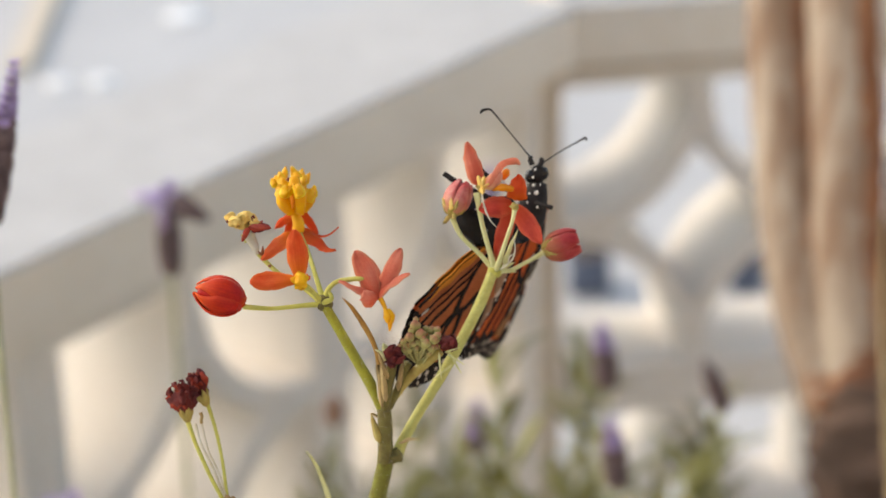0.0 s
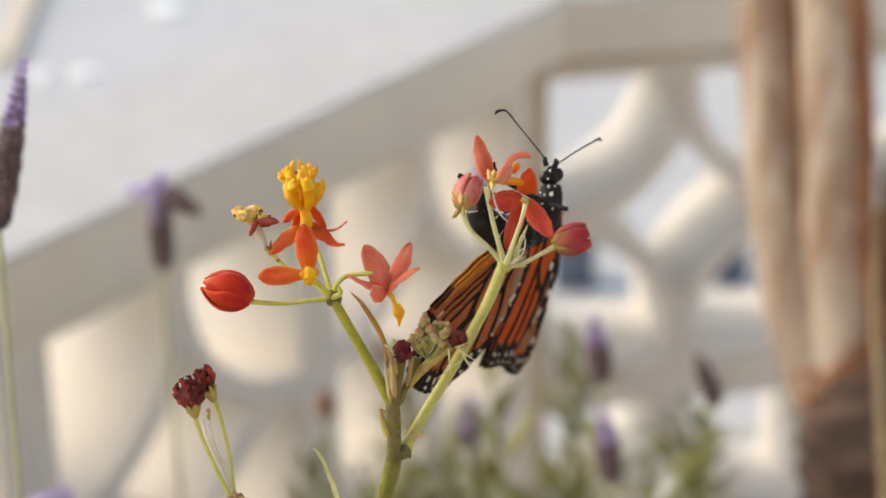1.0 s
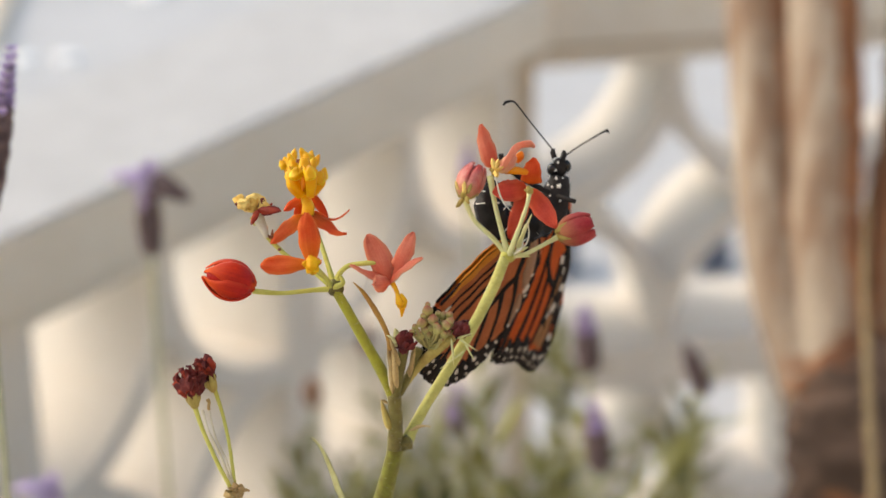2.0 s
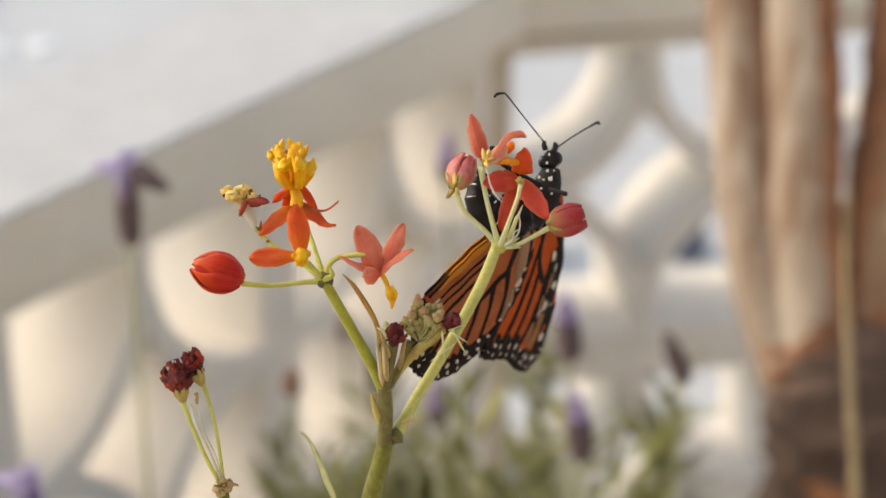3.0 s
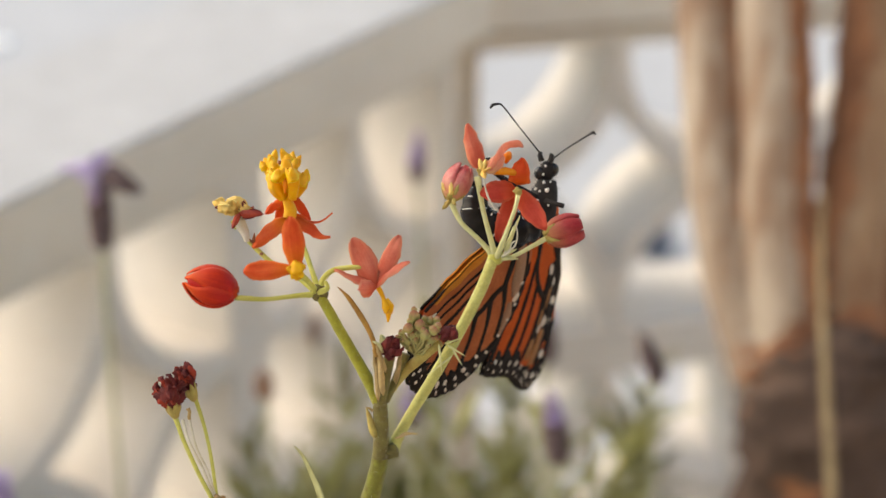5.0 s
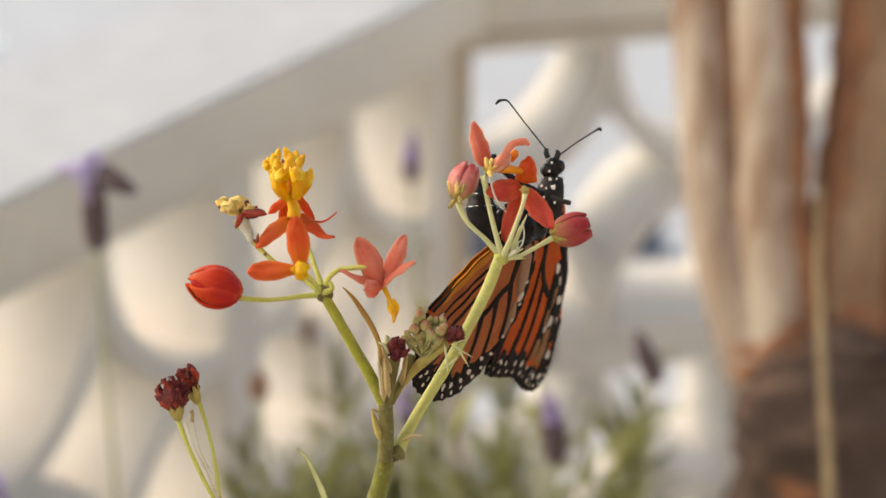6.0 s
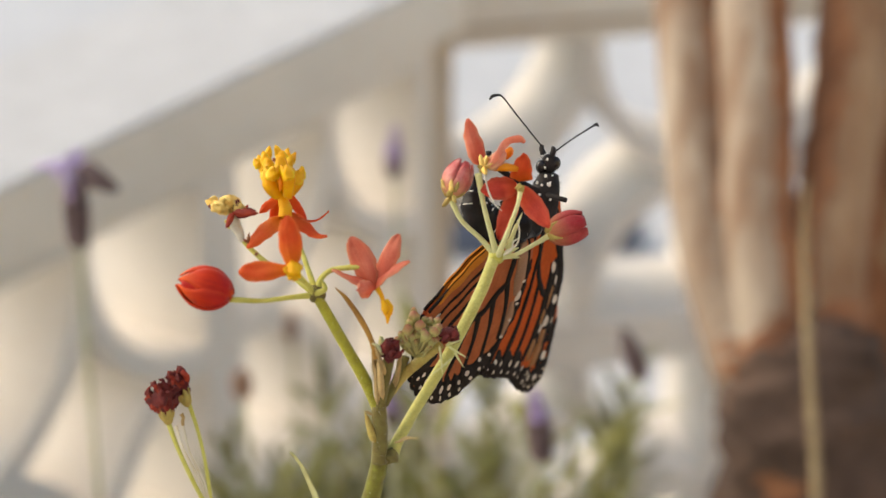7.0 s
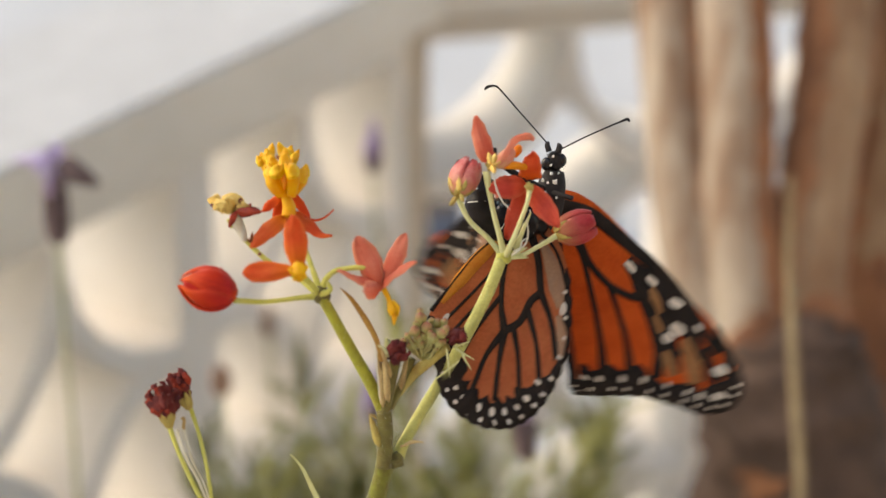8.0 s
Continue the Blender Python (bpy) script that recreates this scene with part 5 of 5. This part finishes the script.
def forewing(parent, label):
    w = part("forewing", sheet(FORE, 0.0, 0.08), M_FORE, parent, label)
    veins = (([(1.9, -3.1), (5.2, -7.2), (7.9, -12.5), (11.8, -16.6), (15.7, -18.6), (17.9, -18.8)], [0.9, 0.85, 0.8, 0.8, 0.95, 1.2]),
             ([(18.1, -19.2), (16.6, -14.9), (14.8, -12.3)], [1.5, 1.3, 0.9]),
             ([(1.5, -2.0), (3.4, -5.5), (5.9, -10.0), (8.0, -18.0), (9.7, -26.9), (10.5, -34.5)], [0.8, 0.6, 0.55, 0.6, 0.75, 1.3]),
             ([(11.3, -16.1), (13.5, -22.5), (15.0, -28.1), (15.8, -34.5)], [0.6, 0.6, 0.75, 1.3]),
             ([(17.7, -18.7), (19.6, -23.6), (21.2, -29.2), (20.9, -34.5)], [1.0, 1.0, 1.2, 1.4]),
             ([(17.0, -15.8), (20.7, -21.9), (23.2, -27.5), (24.6, -34.0)], [1.6, 2.6, 2.0, 1.0]),
             ([(14.8, -11.6), (21.2, -18.1), (26.4, -24.7), (30.0, -31.4)], [1.4, 2.9, 2.6, 0.9]),
             ([(0.0, 0.8), (0.9, -0.6), (7.8, -2.6), (14.9, -8.2), (21.6, -14.2), (27.8, -22.0), (33.0, -30.0)], [1.6, 1.8, 1.7, 1.5, 1.5, 1.5, 1.2]),
             ([(30.2, -29.0), (31.8, -33.5), (33.0, -38.0)], [0.9, 1.5, 1.2]),
             ([(23.0, -26.6), (26.6, -31.4), (28.0, -36.4)], [0.5, 0.3, 0.4]),
             ([(26.4, -25.0), (29.8, -31.0), (31.4, -36.0)], [0.5, 0.3, 0.4]),
             ([(1.6, -4.7), (2.3, -13.6), (3.2, -22.5), (4.7, -34.5)], [0.5, 0.45, 0.45, 0.8]))
    veins = [([(x * 1.02, y * 1.02) for x, y in pts], wide) for pts, wide in veins]
    wing_parts(w, FORE, veins, ((0.17, 0.68, 3.8), (0.20, 0.40, 5.6), (0.38, 0.62, 5.0)),
               ((0.20, 0.60, 13, 1.2, 0.56), (0.21, 0.56, 10, 3.3, 0.78)),
               ((15.9, -13.0, 1.5, 0.8, -50), (20.2, -15.9, 1.7, 0.6, -42), (25.0, -20.4, 1.6, 0.95, -30), (25.3, -25.6, 1.7, 1.4, -50), (23.4, -27.3, 1.2, 1.0, -60), (34.0, -34.0, 1.5, 1.0, -25), (29.6, -25.4, 1.0, 0.6, -45)),
               (([(20.2, -17.2), (21.1, -19.9), (21.8, -22.4)], [0.7, 1.3, 0.7]), ([(20.7, -22.7), (21.5, -24.2), (22.0, -26.2)], [0.5, 0.9, 0.5]), ([(22.6, -30.0), (23.9, -32.4), (24.7, -35.0)], [0.7, 1.4, 0.9]),
                ([(26.8, -27.6), (28.2, -31.6), (29.2, -36.6)], [0.8, 1.9, 1.5])))
    return w


def hindwing(parent, label):
    w = part("hindwing", sheet(HIND, 0.0, 0.08), M_HIND, parent, label)
    veins = (([(0, 0), (-3.5, -8), (-4.6, -16), (-4.1, -21.5)], [1.2, 0.6, 0.5, 0.9]),
             ([(1, 0), (2.8, -7), (3.2, -14.0)], [1.2, 0.7, 0.8]),
             ([(-4.1, -21.5), (-1.0, -19.6), (1.2, -15.6), (3.2, -14.0)], [0.9, 0.8, 0.8, 0.9]),
             ([(-2.5, -5.5), (-7.6, -11.5), (-14, -18), (-17.6, -21.4)], [0.45, 0.32, 0.34, 0.5]),
             ([(-4.2, -10), (-8, -15), (-13, -20.5), (-17.2, -25)], [0.4, 0.36, 0.36, 0.5]),
             ([(-4.4, -14.5), (-9.5, -21), (-14.6, -29)], [0.6, 0.5, 0.6]),
             ([(-4.1, -21.5), (-7.6, -26), (-11.2, -34)], [0.9, 0.5, 0.6]),
             ([(-4.1, -21.5), (-5.4, -28), (-6.4, -35)], [0.9, 0.5, 0.6]),
             ([(-2.4, -20.4), (-1.6, -27), (-1.6, -35)], [0.7, 0.45, 0.6]),
             ([(0.4, -17), (2.0, -24), (2.4, -31)], [0.7, 0.45, 0.6]),
             ([(3.2, -14.0), (5.0, -19.6), (5.8, -27)], [0.9, 0.55, 0.7]),
             ([(1, 0), (6.2, -5), (8.4, -13), (8.4, -20)], [0.6, 0.3, 0.4, 0.6]),
             ([(-3, -1.4), (-9.0, -6.3), (-14.2, -12.5), (-18.3, -17.8)], [0.2, 0.18, 0.2, 0.5]))
    wing_parts(w, HIND, veins, ((0.22, 0.70, 5.4), (0.63, 0.86, 1.5)),
               ((0.25, 0.84, 17, 1.1, 0.55), (0.28, 0.68, 10, 3.1, 0.76)),
               ((7.4, -17.2, 1.3, 0.7, 80), (-15.6, -19.2, 1.2, 0.5, 55)), (([(3.6, -3.5), (5.4, -8), (6.4, -13), (6.8, -17)], [0.5, 1.5, 1.6, 0.6]), ([(6.4, -18.4), (7.0, -22), (6.6, -26.5)], [0.5, 1.0, 0.5])), M_BROWN)
    bm = bmesh.new()
    strip(bm, [(-2.6, -2.2), (-7.8, -6.5), (-12.6, -11.8), (-16.2, -16.2)], [0.5, 1.35, 1.3, 0.4], 0.14)
    part("golden_cell", bm, M_GOLD, w, "golden-orange cell along the body")
    return w


def antenna(base, mid, tip, hook):
    """A thin feeler with a small hooked club, standing in its own space at the base."""
    b, h, k = Vector(base), Vector(hook), Vector(tip)
    bm = bmesh.new()
    tube(bm, [Vector((0, 0, 0)), Vector(mid) - b, k - b, h - b, h + (h - k) * 0.35 - RISE * 0.0006 - b], [0.00016, 0.00014, 0.00020, 0.00032, 0.00022], 8, 8)
    return bm


def butterfly():
    b = thing("butterfly", BODY_AT, "orange and black butterfly with white-spotted wings, hanging under a flower", "butterfly")
    bm = bmesh.new()
    ball(bm, W((0.01992, 0.38508, 1.30238)), (0.0017, 0.0016, 0.0020), rough=0.15)
    head = part("head", bm, M_BODY, b, "black head with white dots")
    for p in ((0.01837, 0.38414, 1.30224), (0.02120, 0.38517, 1.30260)):
        bm = bmesh.new()
        ball(bm, W(p), (0.00115, 0.0011, 0.0014))
        part("eye", bm, M_EYE, head, "glossy black compound eye")
    for pts in ([(0.01880, 0.38446, 1.30473), (0.01846, 0.38492, 1.30579), (0.01871, 0.38562, 1.30615)], [(0.02043, 0.38437, 1.30452), (0.02078, 0.38483, 1.30558), (0.02057, 0.38549, 1.30583)]):
        bm = bmesh.new()
        tube(bm, [W(p) for p in pts], [0.0006, 0.0006, 0.0003], 8, 4, 0.3)
        part("palp", bm, M_BODY, head)
    for p, r in (((0.01946, 0.38334, 1.30416), 4), ((0.01899, 0.38237, 1.30268), 4), ((0.01911, 0.38191, 1.30112), 5), ((0.02051, 0.38214, 1.30115), 3), ((0.01733, 0.38038, 1.30035), 5), ((0.01964, 0.38024, 1.30003), 7), ((0.01824, 0.38001, 1.30000), 4),
                 ((0.01998, 0.37904, 1.29728), 4), ((0.01778, 0.37927, 1.29831), 4)):
        bm = bmesh.new()
        ball(bm, W(p), (r * 0.000060, r * 0.000042, r * 0.000072), rough=0.7, level=2)
        part("white_dot", bm, M_MARK, b, "small white dot")
    bm = bmesh.new()
    tube(bm, [W((0.02004, 0.38438, 1.30078)), W((0.01948, 0.38368, 1.29792)), W((0.01822, 0.38252, 1.29399)), W((0.01647, 0.38135, 1.29131))], [0.0018, 0.0028, 0.0036, 0.0034], 18, 8, 0.15)
    part("thorax", bm, M_BODY, b, "furry black thorax")
    rf = random.Random(33)
    bm = bmesh.new()
    core = [W(p) for p in ((0.01992, 0.38508, 1.30238), (0.01960, 0.38401, 1.29867), (0.01879, 0.38303, 1.29567), (0.01763, 0.38215, 1.29313))]
    for k in range(700):
        c, size = core[k % 4], (0.0018, 0.0026, 0.0033, 0.0034)[k % 4]
        d = Vector((rf.gauss(0, 1), rf.gauss(0, 1), rf.gauss(0, 1))).normalized()
        s = c + d * size * 0.92
        e = s + (d + Vector((0, 0, rf.uniform(-0.6, 0.6)))).normalized() * rf.uniform(0.0004, 0.0011)
        side = d.orthogonal().normalized() * 0.00004
        q = d.cross(side)
        v = [bm.verts.new(p) for p in (s + side, s - side * 0.5 + q * 0.8, s - side * 0.5 - q * 0.8, e)]
        for f in ((0, 1, 3), (1, 2, 3), (2, 0, 3)):
            bm.faces.new([v[i] for i in f])
    tagged(part("fur", bm, M_BODY, b, "short black hairs"), kind="stuff")
    spine = [W(p) for p in ((0.01643, 0.38076, 1.29245), (0.01262, 0.37798, 1.29234), (0.00852, 0.37577, 1.29351), (0.00550, 0.37530, 1.29619), (0.00505, 0.37658, 1.29914), (0.00551, 0.37805, 1.30127))]
    line, rad = smooth_line(spine, [0.0036, 0.0038, 0.0037, 0.0033, 0.0026, 0.0013], 6)
    bm = bmesh.new()
    seg = [r * (1 + 0.06 * math.sin(i * 2 * math.pi / 4)) for i, r in enumerate(rad)]
    tube(bm, line, seg, 18, 1, 0.04)
    abdomen = part("abdomen", bm, M_ABDOMEN, b, "black ringed abdomen, curled up")
    for i in range(5, len(line) - 3, 4):
        d = (line[i + 1] - line[i]).normalized()
        bm = bmesh.new()
        tube(bm, [line[i] - d * 0.00016, line[i], line[i] + d * 0.00016], [rad[i] * 0.98, rad[i] * 1.035, rad[i] * 0.98], 26, 2, 0.16)
        part("ring", bm, M_MARK, abdomen, "thin white ring")
    for pts in ([(0.01871, 0.38182, 1.29741), (0.02059, 0.37974, 1.29762), (0.02293, 0.37807, 1.29755)], [(0.01751, 0.38113, 1.29831), (0.01103, 0.37925, 1.30277), (0.00777, 0.37805, 1.30630), (0.00753, 0.37818, 1.30783)], [(0.01631, 0.37927, 1.29656), (0.00758, 0.37787, 1.30085), (0.00240, 0.37663, 1.30428), (0.00046, 0.37671, 1.30571)],
                [(0.01569, 0.37858, 1.29747), (0.01325, 0.37555, 1.30053), (0.01148, 0.37301, 1.29971), (0.00976, 0.37223, 1.29917)]):
        bm = bmesh.new()
        tube(bm, [W(p) for p in pts], [0.0006] + [0.0006] * (len(pts) - 2) + [0.00055], 8, 6, 0.15)
        part("leg", bm, M_BODY, b)
    near_fore = forewing(b, "deep orange forewing with black veins")
    near_hind = hindwing(b, "pale orange hindwing with black veins")
    far_fore = forewing(b, "far forewing, deep orange with black veins")
    far_hind = hindwing(b, "far hindwing, pale orange with black veins")
    feelers = []
    for base, mid, tip, hook in (((0.01880, 0.38492, 1.30579), (0.01391, 0.38351, 1.31258), (0.01013, 0.38151, 1.31800), (0.00853, 0.38099, 1.31806)), ((0.02069, 0.38502, 1.30477), (0.02485, 0.39125, 1.30531), (0.02936, 0.39742, 1.30569), (0.03040, 0.39874, 1.30572))):
        ob = part("antenna", antenna(base, mid, tip, hook), M_BODY, b, "thin black antenna with a small club")
        ob.location = W(base)
        feelers.append(ob)
    return b, near_fore, near_hind, far_fore, far_hind, feelers


BUTTERFLY, NEAR_FORE, NEAR_HIND, FAR_FORE, FAR_HIND, FEELERS = butterfly()


def motions():
    # the near lavender sways aside in the breeze
    walk(NEAR_LAVENDER, [(t, pose(NEAR_FOOT.x, NEAR_FOOT.y, 0, away, lean, 0)) for t, away, lean in (
        (0, -0.33, -0.20), (0.3, -0.20, -0.12), (0.6, -0.12, -0.045), (0.9, -0.07, -0.033), (1.2, -0.03, 0.0), (1.5, 0, 0.0), (1.7, 0, -0.014), (2.8, 0, -0.34), (4, 0, -0.45), (8, 0, -0.5))])
    walk(BUTTERFLY, [
        (0, pose(0.01718, 0.38275, 1.29968)),
        (0.5, pose(0.01808, 0.38275, 1.29888)),
        (1, pose(0.01832, 0.38275, 1.29800)),
        (1.5, pose(0.01884, 0.38275, 1.29774)),
        (3, pose(0.01935, 0.38275, 1.29700)),
        (3.5, pose(0.01911, 0.38275, 1.29704)),
        (4, pose(0.01927, 0.38275, 1.29721)),
        (4.5, pose(0.01938, 0.38275, 1.29652)),
        (6, pose(0.01935, 0.38275, 1.29693)),
        (6.5, pose(0.01942, 0.38275, 1.29707)),
        (7, pose(0.01948, 0.38275, 1.29709)),
        (7.5, pose(0.01952, 0.38275, 1.29673)),
        (7.7, pose(0.01941, 0.38275, 1.29694)),
        (7.9, pose(0.01919, 0.38275, 1.29715)),
        (8, pose(0.01907, 0.38275, 1.29725)),
    ])
    walk(NEAR_FORE, [
        (0, pose(0.00086, 0.00849, -0.00555, 114.54, 16.93, 72.77)),
        (0.8, pose(0.00096, 0.01174, -0.00685, 110.52, 20.31, 70.36)),
        (1.5, pose(0.00106, 0.01312, -0.00742, 107.34, 20.37, 67.22)),
        (3, pose(0.00101, 0.00987, -0.00613, 105.90, 22.61, 63.75)),
        (3.5, pose(0.00085, 0.00663, -0.00482, 105.48, 23.29, 61.74)),
        (4.5, pose(0.00105, 0.00986, -0.00615, 103.26, 23.17, 63.05)),
        (6, pose(0.00106, 0.00939, -0.00596, 102.70, 23.79, 61.68)),
        (7, pose(0.00100, 0.00847, -0.00558, 102.46, 24.05, 61.10)),
        (7.6, pose(0.00103, 0.00847, -0.00559, 99.49, 26.61, 58.25)),
        (7.7, pose(0.00103, 0.00847, -0.00559, 96.60, 27.01, 54.27)),
        (7.8, pose(0.00085, 0.00663, -0.00482, 91.94, 26.29, 47.00)),
        (7.9, pose(0.00085, 0.00663, -0.00482, 85.30, 24.27, 36.38)),
        (8, pose(0.00085, 0.00663, -0.00482, 70.96, -0.75, -2.20)),
    ])
    walk(NEAR_HIND, [
        (0, pose(-0.00566, -0.00417, -0.00457, 110.68, 11.70, 54.41)),
        (0.8, pose(-0.00566, -0.00417, -0.00457, 109.12, 13.98, 54.84)),
        (1.5, pose(-0.00566, -0.00417, -0.00457, 106.99, 11.04, 51.61)),
        (3, pose(-0.00566, -0.00417, -0.00457, 105.96, 10.14, 46.61)),
        (3.5, pose(-0.00566, -0.00417, -0.00457, 104.35, 10.38, 45.18)),
        (4.5, pose(-0.00566, -0.00417, -0.00457, 104.23, 10.22, 44.82)),
        (6, pose(-0.00566, -0.00417, -0.00457, 103.04, 11.54, 47.65)),
        (7, pose(-0.00566, -0.00417, -0.00457, 101.75, 11.09, 47.18)),
        (7.6, pose(-0.00566, -0.00417, -0.00457, 99.17, 15.17, 45.94)),
        (7.7, pose(-0.00566, -0.00417, -0.00457, 97.96, 13.73, 43.36)),
        (7.8, pose(-0.00566, -0.00417, -0.00457, 93.20, 14.68, 39.74)),
        (7.9, pose(-0.00566, -0.00417, -0.00457, 85.95, 15.54, 34.17)),
        (8, pose(-0.00566, -0.00417, -0.00457, 54.5, 6.44, 9.41)),
    ])
    walk(FAR_FORE, [
        (0, pose(-0.00006, 0.00916, -0.00538, 114.54, 16.93, 72.77)),
        (0.8, pose(0.00004, 0.01241, -0.00668, 110.52, 20.31, 70.36)),
        (1.5, pose(0.00013, 0.01380, -0.00725, 107.34, 20.37, 67.22)),
        (3, pose(0.00008, 0.01054, -0.00596, 105.90, 22.61, 63.75)),
        (3.5, pose(-0.00007, 0.00730, -0.00465, 105.48, 23.29, 61.74)),
        (4.5, pose(0.00012, 0.01053, -0.00598, 103.26, 23.17, 63.05)),
        (6, pose(0.00014, 0.01007, -0.00579, 102.70, 23.79, 61.68)),
        (7, pose(0.00008, 0.00914, -0.00541, 102.46, 24.05, 61.10)),
        (7.6, pose(0.00010, 0.00914, -0.00542, 99.49, 26.61, 58.25)),
        (7.7, pose(0.00011, 0.00914, -0.00542, 99.49, 26.61, 58.25)),
        (7.8, pose(0.00053, 0.00686, -0.00476, 99.46, 23.11, 64.62)),
        (7.9, pose(0.00053, 0.00686, -0.00476, 96.49, 11.72, 85.32)),
        (8, pose(0.00053, 0.00686, -0.00476, 75.44, -6.02, 137.10)),
    ])
    walk(FAR_HIND, [
        (0, pose(-0.00647, -0.00331, -0.00439, 110.68, 11.70, 54.41)),
        (0.8, pose(-0.00647, -0.00331, -0.00439, 109.12, 13.98, 54.84)),
        (1.5, pose(-0.00647, -0.00331, -0.00439, 106.99, 11.04, 51.61)),
        (3, pose(-0.00647, -0.00331, -0.00439, 105.96, 10.14, 46.61)),
        (3.5, pose(-0.00647, -0.00331, -0.00439, 104.35, 10.38, 45.18)),
        (4.5, pose(-0.00647, -0.00331, -0.00439, 104.23, 10.22, 44.82)),
        (6, pose(-0.00647, -0.00331, -0.00439, 103.04, 11.54, 47.65)),
        (7, pose(-0.00647, -0.00331, -0.00439, 101.75, 11.09, 47.18)),
        (7.6, pose(-0.00647, -0.00331, -0.00439, 99.17, 15.17, 45.94)),
        (7.7, pose(-0.00647, -0.00331, -0.00439, 99.17, 15.17, 45.94)),
        (7.8, pose(-0.00647, -0.00331, -0.00439, 100.38, 11.76, 52.34)),
        (7.9, pose(-0.00647, -0.00331, -0.00439, 101.54, -0.29, 73.17)),
        (8, pose(-0.00647, -0.00331, -0.00439, 86.24, -24.49, 127.31)),
    ])
    walk(FEELERS[0], [
        (0, pose(-0.00030, 0.00217, 0.00875, 0.00, -0.00, 0.00)),
        (6, pose(-0.00030, 0.00217, 0.00875, 0.00, -0.00, 0.00)),
        (7, pose(-0.00030, 0.00217, 0.00875, -1.15, -0.46, -1.10)),
        (7.6, pose(-0.00030, 0.00217, 0.00875, -6.75, -3.05, -6.48)),
        (7.8, pose(-0.00030, 0.00217, 0.00875, -11.05, -5.49, -10.59)),
        (8, pose(-0.00030, 0.00217, 0.00875, -21.08, -12.83, -20.10)),
    ])
    walk(FEELERS[1], [
        (0, pose(0.00158, 0.00227, 0.00773, 0.00, -0.00, 0.00)),
        (6, pose(0.00158, 0.00227, 0.00773, 0.00, -0.00, 0.00)),
        (7, pose(0.00158, 0.00227, 0.00773, 0.40, -0.19, -1.21)),
        (7.6, pose(0.00158, 0.00227, 0.00773, 2.43, -1.01, -7.30)),
        (7.8, pose(0.00158, 0.00227, 0.00773, 4.12, -1.51, -12.18)),
        (8, pose(0.00158, 0.00227, 0.00773, 8.47, -2.12, -24.45)),
    ])


motions()
